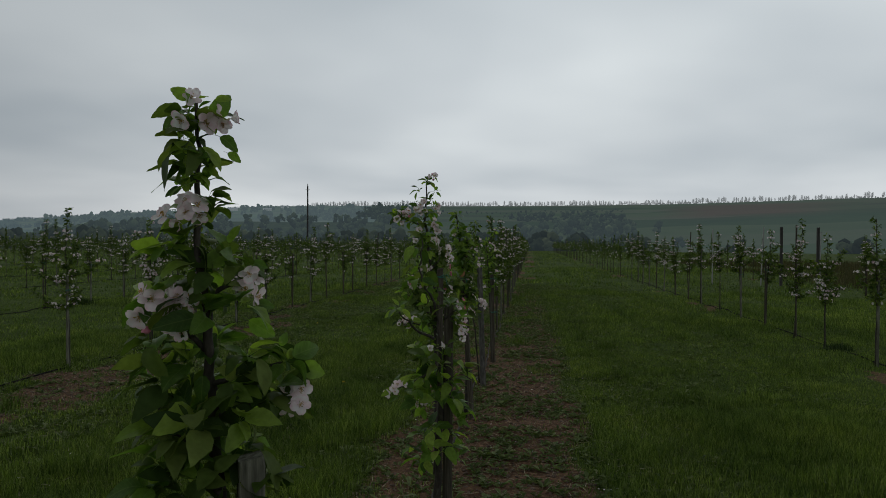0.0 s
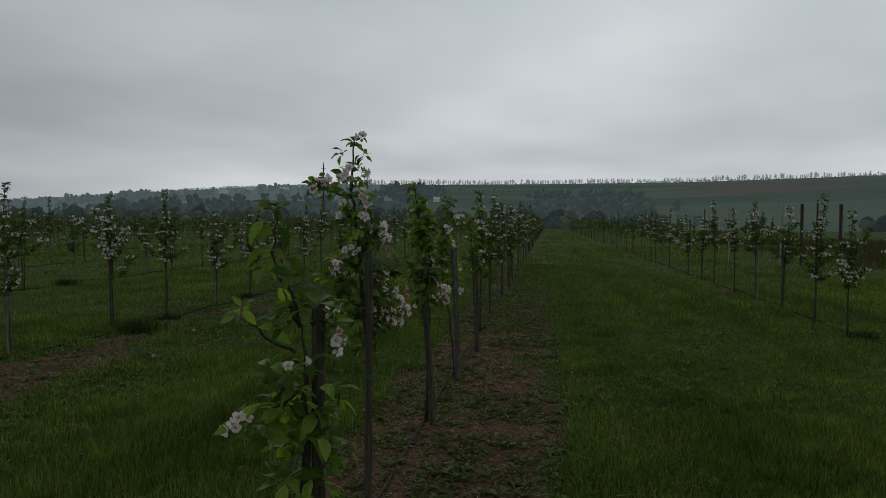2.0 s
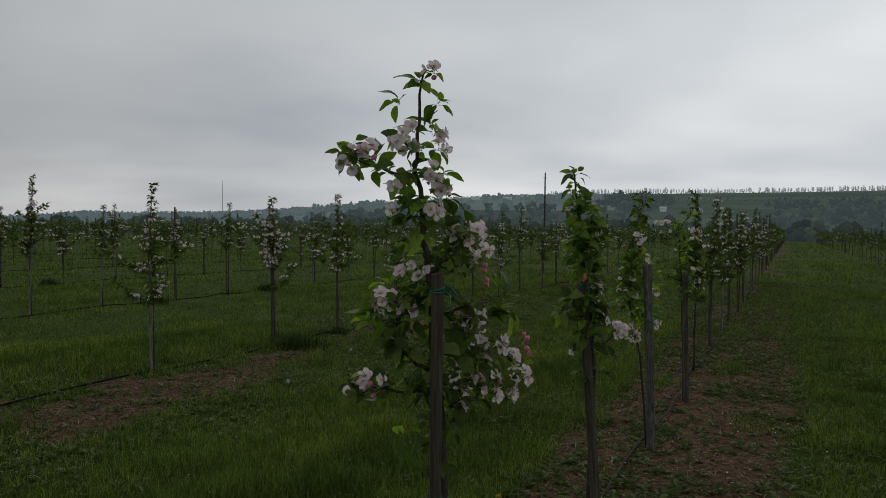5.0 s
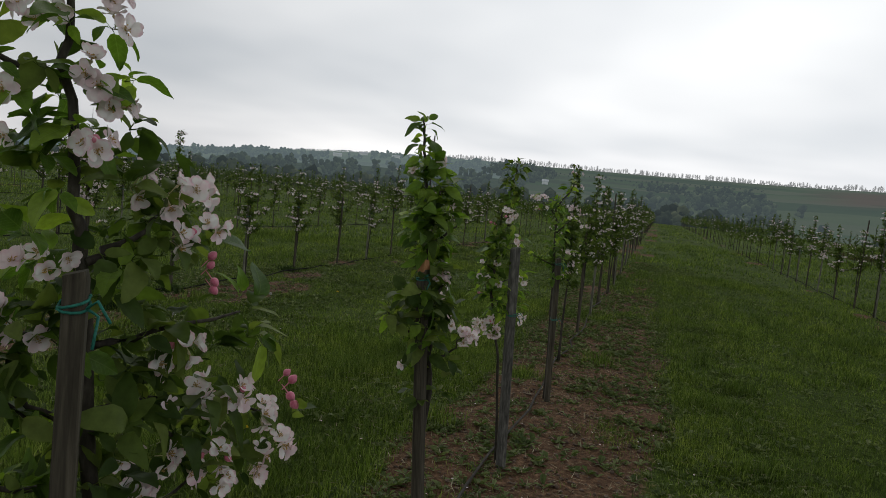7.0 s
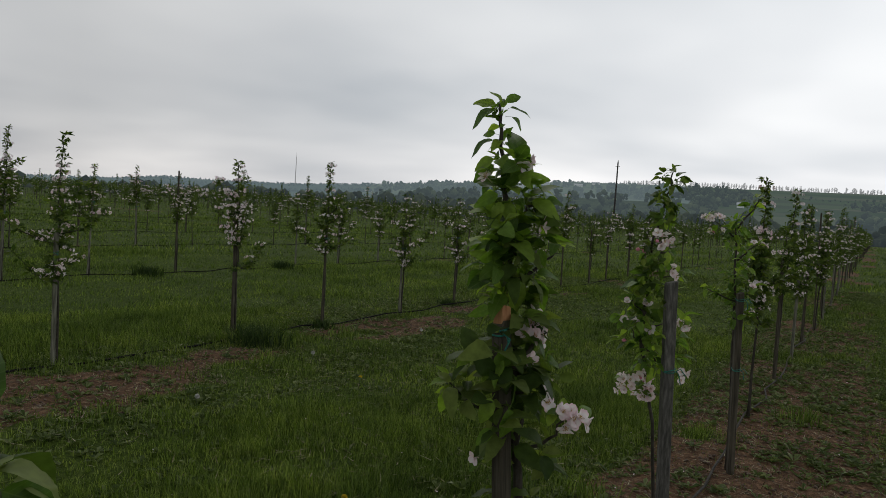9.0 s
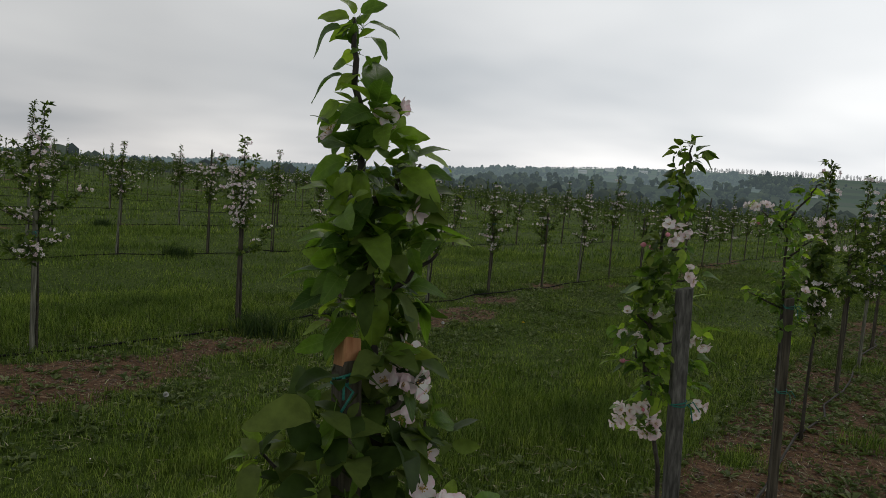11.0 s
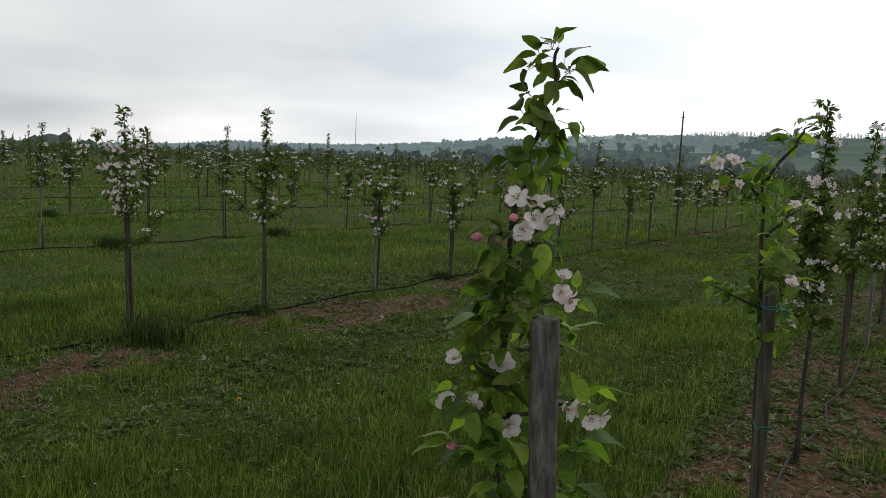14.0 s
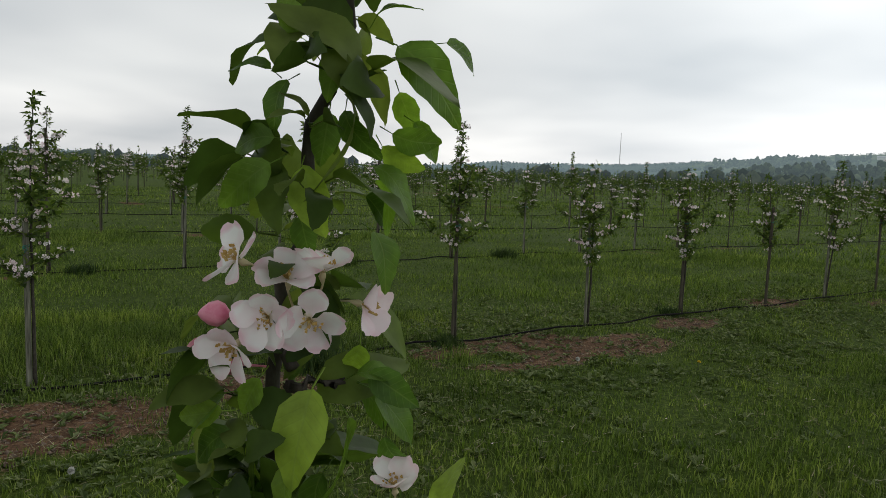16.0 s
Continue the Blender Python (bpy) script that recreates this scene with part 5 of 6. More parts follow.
def tree_f():
    g = Growth(16)
    trunk = [(0.02, 0.03, -0.05), (0.0, 0.0, 0.6), (-0.03, 0.0, 1.05), (-0.04, -0.01, 1.3), (-0.05, -0.01, 1.48)]
    br = [[(-0.04, -0.01, 1.44), (0.02, 0, 1.54), (0.05, 0.01, 1.60), (0.09, 0.02, 1.64)], [(-0.04, -0.01, 1.38), (-0.12, -0.03, 1.44), (-0.18, -0.04, 1.48)],
          [(-0.02, 0, 1.0), (-0.10, -0.03, 1.04), (-0.18, -0.04, 1.07)], [(-0.03, 0, 1.25), (0.03, 0.01, 1.32), (0.07, 0.02, 1.35)], [(-0.02, 0, 1.02), (0.06, 0.02, 1.08)]]
    clusters(g, [(-0.18, -0.04, 1.48, 6), (-0.16, -0.04, 1.40, 2), (0.07, 0.02, 1.34, 3), (0.06, 0.01, 1.09, 2), (0.05, 0.0, 0.95, 1)], 4, 0.03, 0.9)
    g.along(br[0], 0.035, 3, 0, 0.85)
    g.along([(-0.03, 0, 1.12), (-0.05, -0.01, 1.49)], 0.016, 5, size=0.7, reach=0.05)
    g.along(br[2], 0.02, 5, size=0.6)
    g.along(br[4], 0.04, 4, size=0.8)
    g.along([(0.01, 0, 0.85), (-0.03, 0, 1.14)], 0.011, 5, size=0.62, reach=0.06)
    plant_tree("apple_tree", F0, "young apple tree with arching branches and white blossom", g, trunk, br, True, NEAR_GROUP, 0.015)
    stake((F0[0] + 0.045, F0[1] - 0.045), 0.036, 1.07, (0.018, -0.03), 0.4, "brown weathered stake tied twice with green cord", g.r, M_STAKE_B, (1.03, 0.62), d=0.05)


for build in (tree_a, tree_b, tree_c, tree_d, tree_e, tree_f):
    build()


# ---- the other trees ----
def young_tree(seed, top, crown, dense, bloom, spire, reach):
    """The growth of a staked young tree: clear stem, an open head of uneven wands set with leafy spurs, thin leader."""
    g = Growth(seed)
    r = g.r
    lean = r.uniform(-0.05, 0.05)
    trunk = [(0, 0, -0.05), (lean * 0.4, 0.01, crown), ((lean + 0.012), 0, (crown + top) * 0.52), (lean * 1.3, -0.01, top)]
    br, n = [], 8
    for k in range(n):
        z0 = crown + (top - crown) * (0.0 + 0.62 * k / n) + r.uniform(-0.04, 0.04)
        a = 2.4 * k + r.uniform(-0.6, 0.6)
        ln = reach * r.choice((0.45, 0.7, 0.9, 1.15, 1.5)) * (1.1 - 0.55 * k / n)
        x0 = lean * (z0 / top)
        rise = r.uniform(0.25, 1.15)
        e = (x0 + math.cos(a) * ln, math.sin(a) * ln, z0 + ln * rise)
        m = (x0 + math.cos(a) * ln * 0.55, math.sin(a) * ln * 0.55, z0 + ln * rise * r.uniform(0.25, 0.5))
        br.append([(x0, 0, z0), m, e])
        g.spurs(br[-1], 0.036 / dense, 7, 0.78, bloom)
        g.rosette(e, (e[0], e[1], 0.4), 7, r.choice((6, 7, 9)) if r.random() < bloom * 0.7 else 0, 0, 0.78)
    mid = (crown + top) * 0.53
    g.spurs([(lean * 0.5, 0, crown), (lean, 0, mid)], 0.020 / dense, 7, 0.78, bloom * 0.8, 0.07)
    g.spurs([(lean, 0, mid), (lean * 1.3, -0.01, top)], spire * 0.5, 6, 0.62, bloom * 0.5, 0.055 if dense > 2 else 0.026)
    return g, trunk, br


KINDS = [  # top, crown foot, density, bloom, leader step, branch reach, label
    (1.98, 0.86, 1.0, 0.34, 0.030, 0.34, "young apple tree with a tall leafy leader and white blossom"),
    (1.82, 0.92, 1.1, 0.50, 0.040, 0.27, "young apple tree with a blossom-heavy head on a bare stem"),
    (1.70, 0.66, 1.15, 0.38, 0.045, 0.33, "bushy young apple tree with scattered white blossom"),
    (1.62, 0.72, 0.9, 0.22, 0.050, 0.30, "small young apple tree with sparse blossom"),
    (1.92, 0.66, 0.95, 0.50, 0.045, 0.48, "open young apple tree with spreading blossoming branches"),
    (1.55, 0.80, 0.8, 0.55, 0.060, 0.24, "slight young apple tree dotted with white blossom"),
    (1.86, 0.95, 1.05, 0.60, 0.040, 0.30, "young apple tree with blossoming head and one low side branch"),
    (1.80, 0.72, 1.55, 0.24, 0.026, 0.22, "tall columnar young apple tree, dense with leaves and some blossom"),
]
GROWN = []
for k, (top, crown, dense, bloom, spire, reach, label) in enumerate(KINDS):
    GROWN.append([young_tree(100 + k + 20 * j, top * (1 + 0.03 * j), crown, dense * 1.2, bloom, spire, reach) + (label,) for j in range(2)])

for j in range(2):
    g, trunk, br = GROWN[6][j][:3]
    br.append([(0, 0, 0.72), (0.13, 0.10, 0.80), (0.24, 0.18, 1.0)])
    g.spurs(br[-1], 0.018, 6, 0.8, 0.25, 0.05)

PROTO, STAKES = {}, []
EYE_LINE = (0.1, 4.0)
# trees that the path passes closest, by row: first and last place along it
PICK = {3: [8.06, 9.88, 11.22, 12.82, 14.25, 15.84, 17.2], 1: [9.57, 11.08, 12.26, 13.66, 15.12, 16.71, 18.52, 19.9, 21.58, 23.3, 24.7, 26.2, 27.6, 28.8]}
KIND_AT = {(3, 0): 4, (3, 1): 6, (3, 2): 0, (3, 3): 2, (3, 4): 2, (3, 5): 3, (3, 6): 4}
sr = random.Random(5)


def place_tree(i, x, y, kind, turn, size):
    key = (kind, sr.randrange(2))
    m = pose(x, y, float(land(np.array(x), np.array(y))), sr.uniform(-2, 2), sr.uniform(-2, 2), turn) @ Matrix.Diagonal((size, size, size, 1))
    if key not in PROTO:
        g, trunk, br, label = GROWN[key[0]][key[1]]
        PROTO[key] = plant_tree("apple_tree", (x, y), label, g, trunk, br, False, "apple trees of the far rows", 0.014)
        PROTO[key].matrix_basis = m
    else:
        ob = copy_thing(PROTO[key], m)
        ob.scale = (size, size, size)


def place_stake(x, y, kind):
    if len(STAKES) <= 5:
        h, w, mat = ((1.12, 0.026, M_STAKE), (1.18, 0.025, M_STAKE_B), (1.35, 0.022, M_STAKE), (1.02, 0.027, M_STAKE), (1.75, 0.022, M_STAKE_B), (1.16, 0.025, M_STAKE_B))[len(STAKES)]
        label = ("weathered grey wooden stake beside a sapling", "brown wooden stake beside a sapling", "tall thin grey stake above a sapling", "short grey wooden stake beside a sapling",
                 "tall thin brown stake above a sapling", "grey wooden stake tied to a sapling")[len(STAKES)]
        STAKES.append(stake((x, y), w, h, (sr.uniform(-0.012, 0.012), sr.uniform(-0.012, 0.012)), sr.uniform(0, 1.5), label, sr, mat, (h * 0.85,) if h < 1.5 else ()))
        return
    copy_thing(STAKES[sr.choice((0, 0, 0, 1, 1, 1, 2, 3, 3, 3, 5, 5, 5, 4))], pose(x, y, float(land(np.array(x), np.array(y))), sr.uniform(-1.8, 1.8), sr.uniform(-1.8, 1.8), sr.uniform(0, 90)))


FAR = []
for i, rx in enumerate(ROW_X):
    first = {0: 20.6, 1: 9.62, 2: 10.82, 3: 7.98}.get(i, 6.9 + 1.52 * sr.random())
    k = 0
    while True:
        y = PICK[i][k] if i in PICK and k < len(PICK[i]) else first + 1.5 * k
        if y > FIELD_END - 0.12 * abs(rx):
            break
        d = math.hypot(rx - EYE_LINE[0], y - EYE_LINE[1])
        x, yy = rx + sr.uniform(-0.07, 0.07) * (0 if i in PICK and k < len(PICK[i]) else 1), y + sr.uniform(-0.10, 0.10) * (0 if i in PICK and k < len(PICK[i]) else 1)
        kind = KIND_AT.get((i, k), sr.choice((7, 7, 7, 0, 7, 4)) if i == 2 else sr.choice((0, 1, 1, 2, 2, 3, 4, 5)))
        size = sr.uniform(0.90, 1.06) if (i, k) not in KIND_AT else 0.93
        k += 1
        if i == 0 and sr.random() < 0.45 or i > 3 and sr.random() < 0.03:
            continue
        if d < 27 or (i == 2 and d < 34):
            place_tree(i, x, yy, kind, sr.uniform(0, 360) if kind != 6 else 0, size)
            if sr.random() < 0.85:
                place_stake(x + sr.uniform(-0.012, 0.022), yy - 0.028, kind)
        else:
            FAR.append((x, yy, d, kind, sr.uniform(0, 6.28), size))


def build_far_trees():
    """The trees past counting: leaves and blossoms as small faces, one mesh each."""
    r = np.random.default_rng(3)
    for name, lo, hi, nl, nf, scale in (("orchard_rows", 0, 55, 230, 22, 1.25), ("orchard_rows_distant", 55, 400, 80, 9, 1.9)):
        rows = np.array([q for q in FAR if lo <= q[2] < hi])
        if not len(rows):
            continue
        lv, fv, tv, tf = [], [], [], []
        for x, y, d, kind, turn, size in rows:
            g, trunk, br, _ = GROWN[int(kind)][0]
            z = float(land(np.array(x), np.array(y)))
            c, s = math.cos(turn) * size, math.sin(turn) * size
            for pool, n, out, q in ((g.leaves, nl, lv, 0.036 * scale), (g.flowers, nf, fv, 0.024 * scale)):
                pick = r.integers(0, max(len(pool), 1), n) if pool else ()
                for j in pick:
                    p = pool[j][1].translation
                    out.append((x + p.x * c - p.y * s, y + p.x * s + p.y * c, z + p.z * size + 0.03, q))
            n = len(tv)
            w, h = (0.014 if hi < 100 else 0.02), trunk[-1][2] * 0.93 * size
            if r.random() < 0.35:
                w, h = w * 1.2, h * r.uniform(0.95, 1.06)
            tv += [(x - w, y, z), (x + w * 0.5, y - w, z), (x + w * 0.5, y + w, z), (x - w * 0.4, y, z + h), (x + w * 0.4, y, z + h)]
            tf += [(n, n + 1, n + 3), (n + 1, n + 4, n + 3), (n + 1, n + 2, n + 4), (n + 2, n, n + 4), (n, n + 3, n + 4)]
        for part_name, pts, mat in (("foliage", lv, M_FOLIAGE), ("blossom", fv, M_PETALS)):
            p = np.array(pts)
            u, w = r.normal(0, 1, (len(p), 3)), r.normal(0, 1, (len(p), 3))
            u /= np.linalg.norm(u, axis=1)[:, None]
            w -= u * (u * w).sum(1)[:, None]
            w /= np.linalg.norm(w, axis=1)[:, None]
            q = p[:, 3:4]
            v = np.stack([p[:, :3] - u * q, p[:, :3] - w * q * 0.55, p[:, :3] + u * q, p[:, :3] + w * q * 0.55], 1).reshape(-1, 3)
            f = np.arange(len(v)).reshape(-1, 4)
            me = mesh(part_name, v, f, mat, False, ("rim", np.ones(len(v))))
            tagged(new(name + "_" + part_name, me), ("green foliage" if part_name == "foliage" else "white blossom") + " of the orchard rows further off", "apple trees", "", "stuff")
        tagged(new(name + "_stems", mesh("stems", tv, tf, M_BARK, False)), "thin stems and stakes of the orchard rows further off", "apple trees", "", "stuff")


build_far_trees()


# ---- posts, hoses ----
def build_posts():
    r = random.Random(8)
    for x, y, h in ((8.75, 27.3, 2.08), (9.83, 26.9, 2.06)):
        z = float(land(np.array(x), np.array(y)))
        po = thing("row_post", (x, y, z), "thick dark wooden post among dry scrub", "post", "thick row posts")
        part("post", stake_mesh("post", 0.085, 0.085, h, M_POST, r), po)
    for x, y, h in ((6.56, 27.9, 2.0), (8.13, 27.5, 2.08), (10.9, 29.6, 1.95)):
        z = float(land(np.array(x), np.array(y)))
        po = thing("marker_stake", (x, y, z), "thin pale marker stake among dry scrub", "stake", "pale marker stakes")
        po.rotation_euler = (r.uniform(-0.06, 0.06), r.uniform(-0.06, 0.06), 0)
        part("post", stake_mesh("post", 0.035, 0.035, h, M_WHITE, r), po)


build_posts()


def build_hoses():
    r = random.Random(9)
    for i, rx in enumerate(ROW_X[1:9]):
        side = 0.10 if i != 1 else -0.02
        pts, y = [], 3.0 if i == 1 else 6.0
        while y < (34 if i == 1 else 44):
            x = rx + side + r.uniform(-0.04, 0.04)
            z = float(land(np.array(x), np.array(y))) + 0.016 + max(0, r.uniform(-0.03, 0.035))
            pts.append((x, y, z))
            y += r.uniform(0.35, 0.6)
        cu = bpy.data.curves.new("drip_hose", "CURVE")
        cu.dimensions, cu.bevel_depth, cu.bevel_resolution = "3D", 0.009 if i != 1 else 0.008, 1
        sp = cu.splines.new("POLY")
        sp.points.add(len(pts) - 1)
        for q, p in zip(sp.points, pts):
            q.co = (*p, 1)
        cu.materials.append(M_HOSE_OLD if i == 1 else M_HOSE)
        ob = new("drip_hose", cu)
        me = bpy.data.meshes.new_from_object(ob.evaluated_get(bpy.context.evaluated_depsgraph_get()))
        bpy.data.objects.remove(ob)
        tagged(new("drip_hose", me), "black drip irrigation hose along the tree row" if i != 1 else "dusty grey drip hose lying along the tree row", "hose", "drip irrigation hoses")


build_hoses()


# ---- grass, weeds, clods ----
def in_view(x, y):
    return (y > -5) & (x < 0.55 * np.maximum(y, 0) + 5.0) & (x > -75)


def spread(x0, x1, y0, y1, per_m2, r):
    n = int((x1 - x0) * (y1 - y0) * per_m2)
    return r.uniform(x0, x1, n), r.uniform(y0, y1, n)


def path_distance(x, y):
    return np.hypot(x - 0.1, np.maximum(np.maximum(0.5 - y, y - 7.6), 0))


def blades(name, x, y, h, w, label, mat=M_GRASS, joint=True, r=None):
    n = len(x)
    a, lean = r.uniform(0, 6.28, n), r.uniform(0.1, 0.75, n) * h
    b = a + r.uniform(-1.2, 1.2, n)
    z = land(x, y) - 0.004
    sx, sy = np.cos(a) * w / 2, np.sin(a) * w / 2
    lx, ly = np.cos(b + 1.57) * lean, np.sin(b + 1.57) * lean
    p0, p1 = np.stack([x - sx, y - sy, z], -1), np.stack([x + sx, y + sy, z], -1)
    tip = np.stack([x + lx, y + ly, z + h * 0.93], -1)
    if joint:
        m0 = np.stack([x - sx * 0.8 + lx * 0.33, y - sy * 0.8 + ly * 0.33, z + h * 0.58], -1)
        m1 = np.stack([x + sx * 0.8 + lx * 0.33, y + sy * 0.8 + ly * 0.33, z + h * 0.58], -1)
        v = np.stack([p0, p1, m1, m0, tip], 1).reshape(-1, 3)
        k = (np.arange(n) * 5)[:, None]
        f = np.concatenate([k + np.array([[0, 1, 2]]), k + np.array([[0, 2, 3]]), k + np.array([[3, 2, 4]])])
    else:
        v = np.stack([p0, p1, tip], 1).reshape(-1, 3)
        f = np.arange(3 * n).reshape(-1, 3)
    return tagged(new(name, mesh(name, v, f, mat, False)), label, "grass", "", "stuff")


def build_grass():
    r = np.random.default_rng(17)
    bands = (("grass_by_the_path", (-3.2, 3.6, -2.8, 11.0), 6800, 0.0, 3.3, 0.0036, 1.0, True), ("grass", (-7.5, 7.5, -5, 15.5), 2600, 3.3, 7.5, 0.0056, 1.0, True),
             ("grass_between_rows", (-16, 12, -5, 24), 800, 7.5, 16, 0.011, 1.0, False), ("grass_further_off", (-40, 22, -5, 46), 90, 16, 40, 0.030, 1.1, False), ("grass_at_the_far_end", (-70, 26, 20, 135), 9, 40, 135, 0.085, 1.3, False))
    for name, box, per, d0, d1, w, tall, joint in bands:
        x, y = spread(*box, per, r)
        d = path_distance(x, y)
        keep = in_view(x, y) & (d >= d0) & (d < d1)
        x, y, d = x[keep], y[keep], d[keep]
        s = soil(x, y)
        clump = 0.6 * fbm(x * 0.5, y * 0.5, 51, 2) + 0.4 * fbm(x * 2.6, y * 2.6, 57, 2)
        keep = in_view(x, y) & (d >= d0) & (d < d1) & (r.random(len(x)) > s * 0.93) & (r.random(len(x)) < 0.25 + 1.2 * clump)
        x, y, clump, s = x[keep], y[keep], clump[keep], s[keep]
        h = tall * (0.028 + 0.25 * np.clip(clump - 0.34, 0, 1) ** 1.15) * r.uniform(0.5, 1.4, len(x)) * (1 - 0.45 * s) * np.where((x > -1.0) & (x < 0.45) & (y < 14), 0.6, 1.0)
        blades(name, x, y, h, w * r.uniform(0.7, 1.3, len(x)), "fresh green spring grass between the tree rows", M_GRASS, joint, r)
    # coarse tufts
    x, y = [], []
    spots = [(-1.25, 4.35), (-1.35, 5.7), (-1.0, 8.3), (-1.6, 6.9), (-5.1, 9.7), (-4.75, 9.95), (-0.95, 2.6), (0.9, 8.4), (1.0, 10.6), (-0.2, 10.9), (-9.95, 12.6), (-1.1, 3.6)]
    spots += [(r.uniform(-4.6, -1.0), r.uniform(2, 14)) for _ in range(12)] + [(r.uniform(1.0, 4), r.uniform(4, 18)) for _ in range(8)]
    for cx, cy in spots:
        n = 150
        x.append(cx + r.normal(0, 0.075, n))
        y.append(cy + r.normal(0, 0.075, n))
    x, y = np.concatenate(x), np.concatenate(y)
    blades("grass_tufts", x, y, r.uniform(0.07, 0.19, len(x)), r.uniform(0.003, 0.006, len(x)), "coarse tufts of longer grass", M_GRASS, True, r)
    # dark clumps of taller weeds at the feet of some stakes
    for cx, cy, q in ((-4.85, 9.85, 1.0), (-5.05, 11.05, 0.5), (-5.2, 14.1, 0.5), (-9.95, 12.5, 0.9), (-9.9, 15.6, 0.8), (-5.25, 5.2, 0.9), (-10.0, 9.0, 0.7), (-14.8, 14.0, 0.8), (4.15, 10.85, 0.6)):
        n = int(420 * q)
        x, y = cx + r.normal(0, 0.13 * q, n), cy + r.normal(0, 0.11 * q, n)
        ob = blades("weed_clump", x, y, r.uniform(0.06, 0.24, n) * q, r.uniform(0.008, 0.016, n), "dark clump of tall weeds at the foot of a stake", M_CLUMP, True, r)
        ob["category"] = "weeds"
    # dry straw lying on the worn strips
    x, y = spread(-6.5, 1.2, -2.5, 16, 420, r)
    keep = in_view(x, y) & ((soil(x, y) > 0.25) | (r.random(len(x)) < 0.7 * np.clip(fbm(x * 0.9, y * 0.9, 71, 2) - 0.2, 0, 1)))
    x, y = x[keep], y[keep]
    n = len(x)
    a, ln = r.uniform(0, 6.28, n), r.uniform(0.02, 0.11, n)
    z = land(x, y) + np.where(soil(x, y) > 0.25, 0.012, 0.042)
    dx, dy, w = np.cos(a) * ln, np.sin(a) * ln, r.uniform(0.001, 0.0028, n)
    v = np.stack([np.stack([x - dy / ln * w, y + dx / ln * w, z], -1), np.stack([x + dy / ln * w, y - dx / ln * w, z], -1),
                  np.stack([x + dx, y + dy, z + r.uniform(-0.004, 0.022, n)], -1)], 1).reshape(-1, 3)
    tagged(new("straw", mesh("straw", v, np.arange(3 * n).reshape(-1, 3), M_STRAW, False)), "dry straw lying on the worn soil", "straw", "", "stuff")
    # fallen petals
    x, y = spread(-3.2, 0.6, 1.5, 13, 4, r)
    n = len(x)
    a, q = r.uniform(0, 6.28, n), r.uniform(0.005, 0.010, n)
    z = land(x, y) + r.uniform(0.012, 0.05, n)
    c, d = np.cos(a) * q, np.sin(a) * q
    v = np.stack([np.stack([x - c, y - d, z], -1), np.stack([x + 0.7 * d, y - 0.7 * c, z + 0.003], -1), np.stack([x + c, y + d, z + 0.002], -1), np.stack([x - 0.7 * d, y + 0.7 * c, z + 0.003], -1)], 1).reshape(-1, 3)
    tagged(new("fallen_petals", mesh("petals", v, np.arange(4 * n).reshape(-1, 4), M_PETALS, False, ("rim", np.ones(4 * n)))), "white petals fallen into the grass", "petals", "", "stuff")
    # dry scrub to the east
    x, y = spread(6.5, 30, 20, 60, 45, r)
    keep = (x < 0.62 * y + 1) & (fbm(x * 0.3, y * 0.3, 61, 2) > 0.34) & (x > 10.2 + 1.5 * vnoise(y * 0.4, y * 0, 3))
    x, y = x[keep], y[keep]
    blades("dry_scrub", x, y, r.uniform(0.15, 0.5, len(x)), r.uniform(0.015, 0.04, len(x)), "red-brown dead grass and scrub beyond the orchard edge", M_DRYGRASS, False, r)


build_grass()


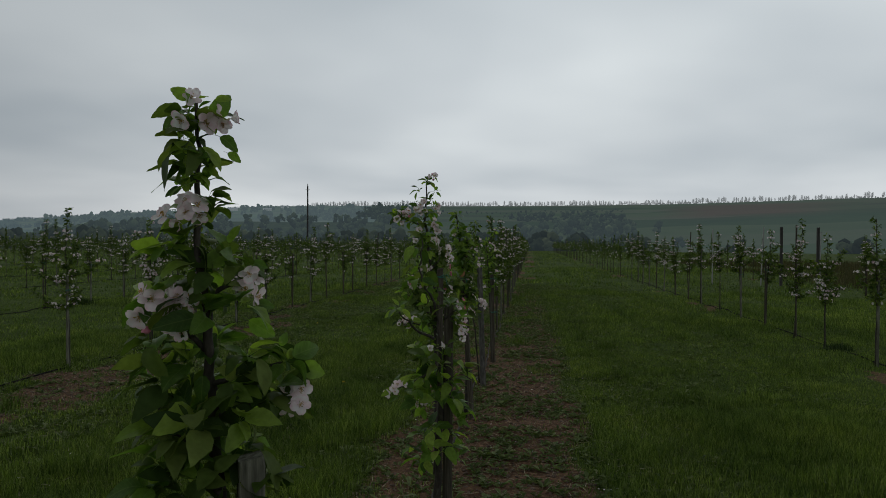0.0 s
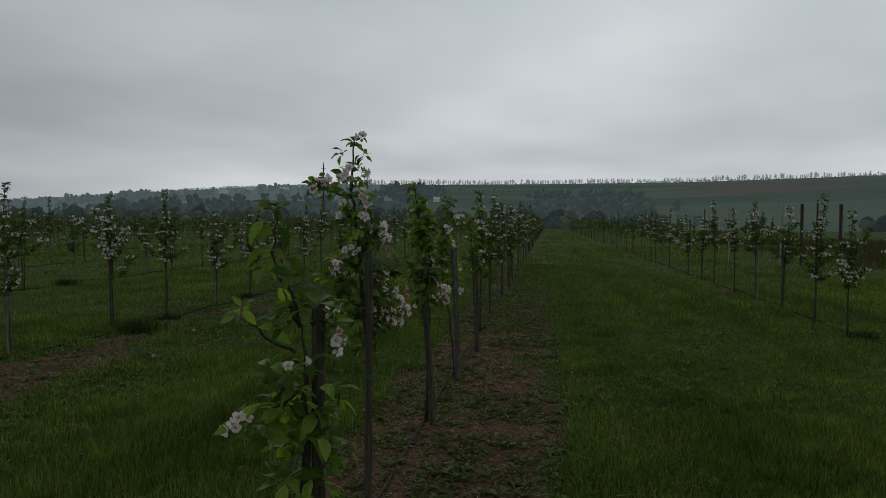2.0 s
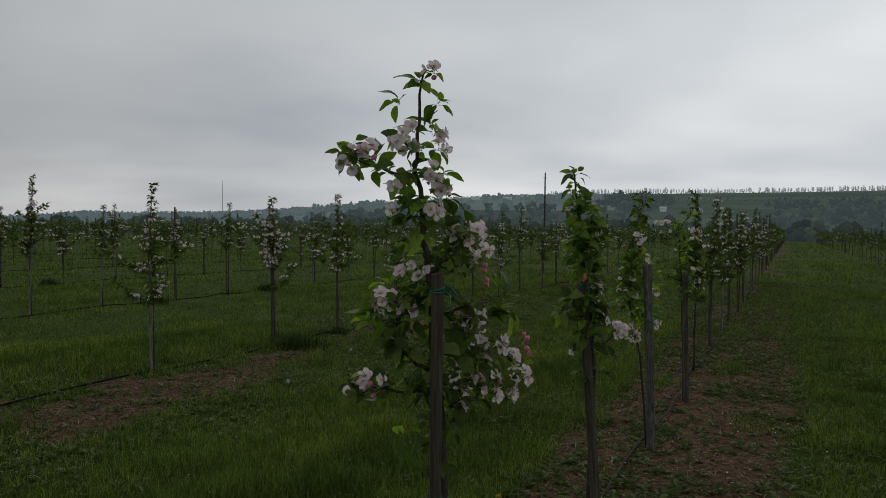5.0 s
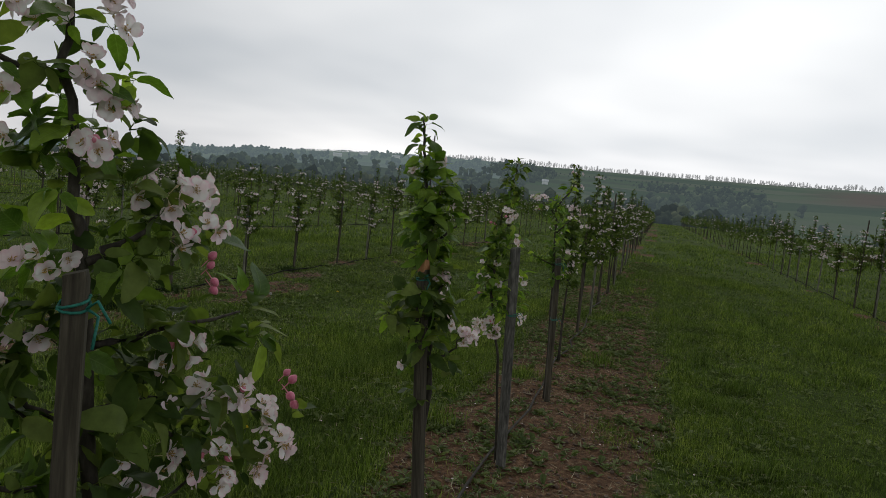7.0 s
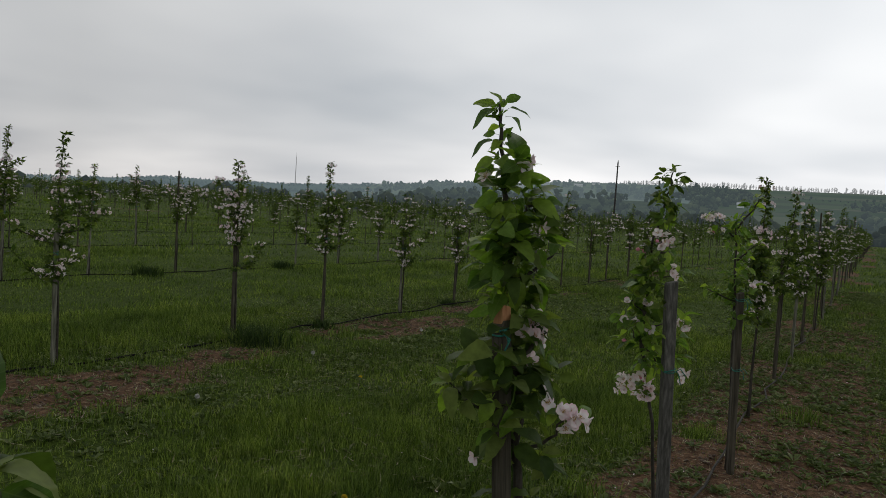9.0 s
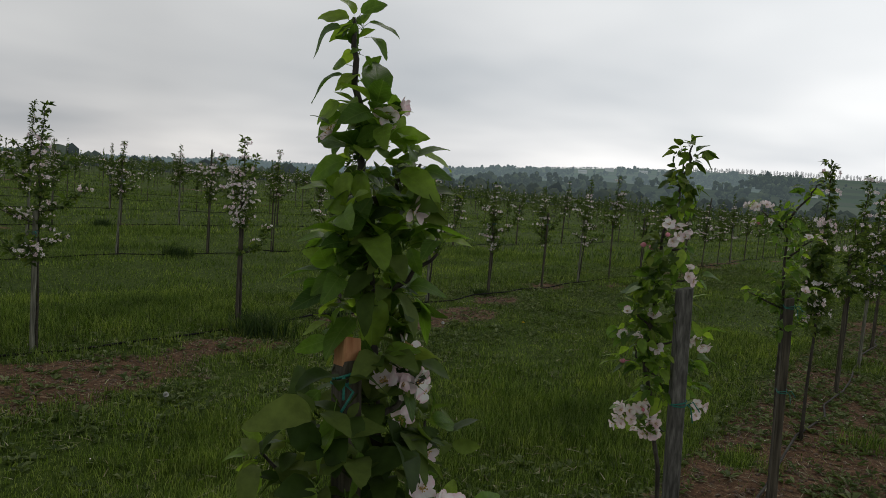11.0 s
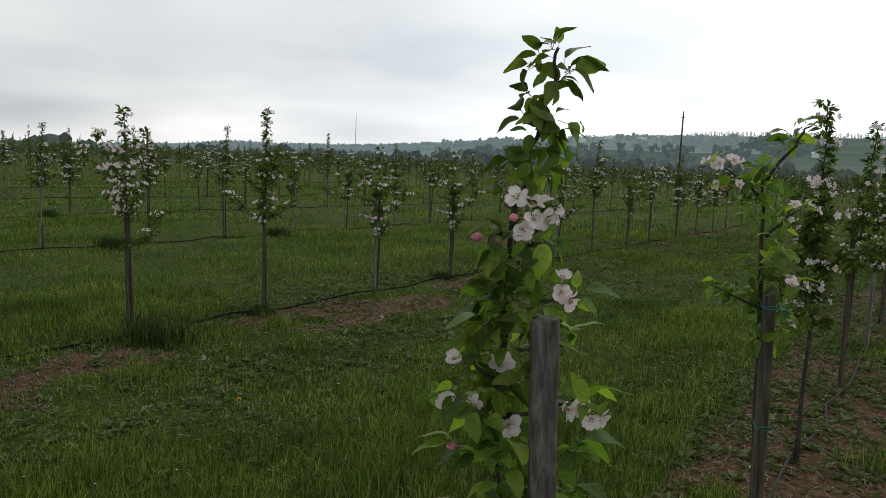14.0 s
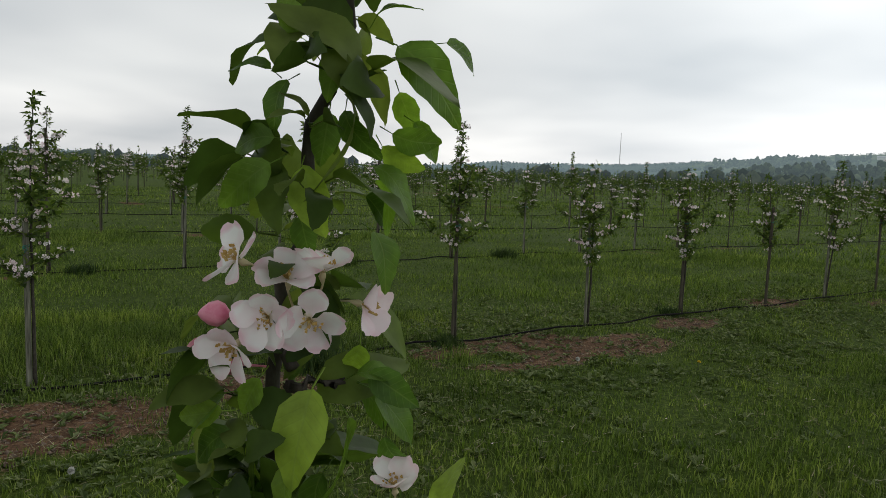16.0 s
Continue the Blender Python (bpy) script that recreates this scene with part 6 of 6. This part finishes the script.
def build_weeds():
    r = np.random.default_rng(23)
    x, y = spread(-6.8, 3.2, -2.5, 26, 260, r)
    s = soil(x, y)
    keep = in_view(x, y)
    keep &= r.random(len(x)) < 1.3 * np.where(s > 0.2, np.where(x < -3, 0.3, 0.8), np.where((np.abs(x - 0.15) < 0.45) & (y > 10.5), 1.3, np.where((np.abs(x + 0.2) < 1.5) | (np.abs(x + 4.6) < 1.3), 0.6, 0.16))) * np.clip(2.2 * fbm(x * 1.6, y * 1.6, 77, 2) - 0.35, 0, 1)
    v, f = [], []
    for px, py in zip(x[keep], y[keep]):
        z0 = float(land(np.array(px), np.array(py)))
        k = r.integers(5, 10)
        size = r.uniform(0.02, 0.065)
        for j in range(k):
            a, up = 2.4 * j + r.uniform(-0.4, 0.4), r.uniform(0.15, 0.8)
            ln = size * r.uniform(0.6, 1.2)
            d, q = np.array([math.cos(a), math.sin(a)]), ln * r.uniform(0.16, 0.28)
            n = len(v)
            v += [(px, py, z0), (px + d[0] * ln * 0.55 - d[1] * q, py + d[1] * ln * 0.55 + d[0] * q, z0 + ln * up * 0.75),
                  (px + d[0] * ln, py + d[1] * ln, z0 + ln * up * 0.8), (px + d[0] * ln * 0.55 + d[1] * q, py + d[1] * ln * 0.55 - d[0] * q, z0 + ln * up * 0.75)]
            f.append((n, n + 1, n + 2, n + 3))
    tagged(new("weeds", mesh("weeds", v, f, M_WEED, False)), "low broad-leaved weeds on the worn soil strips", "weeds", "", "stuff")
    x, y = spread(-6.5, 1.2, 1.0, 18, 320, r)
    keep = in_view(x, y) & (soil(x, y) > 0.4)
    x, y = x[keep], y[keep]
    tv = np.array([(1, 0, 0), (-1, 0.1, 0), (0.1, 1, 0.1), (0, -1, 0), (0.1, 0, 1), (0, 0.1, -1)], float)
    tf = np.array([(0, 2, 4), (2, 1, 4), (1, 3, 4), (3, 0, 4), (2, 0, 5), (1, 2, 5), (3, 1, 5), (0, 3, 5)])
    q = np.minimum(r.gamma(1.5, 0.0055, len(x)) + 0.003, 0.016)
    sp = np.stack([x, y, land(x, y) + q * 0.25, q * r.uniform(0.8, 1.5, len(x)), q, q * r.uniform(0.5, 0.9, len(x)), r.uniform(0, 6.28, len(x))], -1)
    scatter("clods", (tv, tf), sp, M_STONE, "red-brown clods and small stones on bare soil", "clods")


build_weeds()


def dandelion(x, y, h, ripe, seed):
    r = random.Random(seed)
    z = float(land(np.array(x), np.array(y)))
    da = thing("dandelion", (x, y, z), "white dandelion seed head in the grass" if ripe else "yellow dandelion flower in the grass", "dandelion", "dandelions in the grass")
    part("stem", mesh("stem", *tube([(0, 0, -0.01), (0.01, 0, h * 0.5), (0.008, 0.006, h)], [0.003, 0.0028, 0.0025], 6), M_STEM), da)
    v, f = [], []
    for k in range(90 if ripe else 46):
        a = 2.4 * k
        e = math.acos(1 - 1.75 * (k + 0.5) / 90) if ripe else 0.25 + 1.15 * (k / 46)
        d = Vector((math.cos(a) * math.sin(e), math.sin(a) * math.sin(e), math.cos(e)))
        s = d.orthogonal().normalized() * (0.0035 if ripe else 0.003)
        q = 0.018 if ripe else 0.017
        c, n = Vector((0.008, 0.006, h)), len(v)
        v += [c, c + d * q * 0.8 + s, c + d * q * r.uniform(0.92, 1.08), c + d * q * 0.8 - s]
        f.append((n, n + 1, n + 2, n + 3))
    part("seed_head" if ripe else "flower_head", mesh("head", v, f, M_FLUFF if ripe else M_YELLOW, False), da)


for k, (dx, dy, dh, ripe) in enumerate(((-3.98, 9.64, 0.10, True), (-3.6, 8.05, 0.06, True), (-1.0, 6.35, 0.07, False), (-1.85, 7.40, 0.06, False),
                                        (-3.2, 9.3, 0.07, False), (-4.1, 11.6, 0.07, True), (-3.6, 12.4, 0.07, False))):
    dandelion(dx, dy, dh, ripe, k)
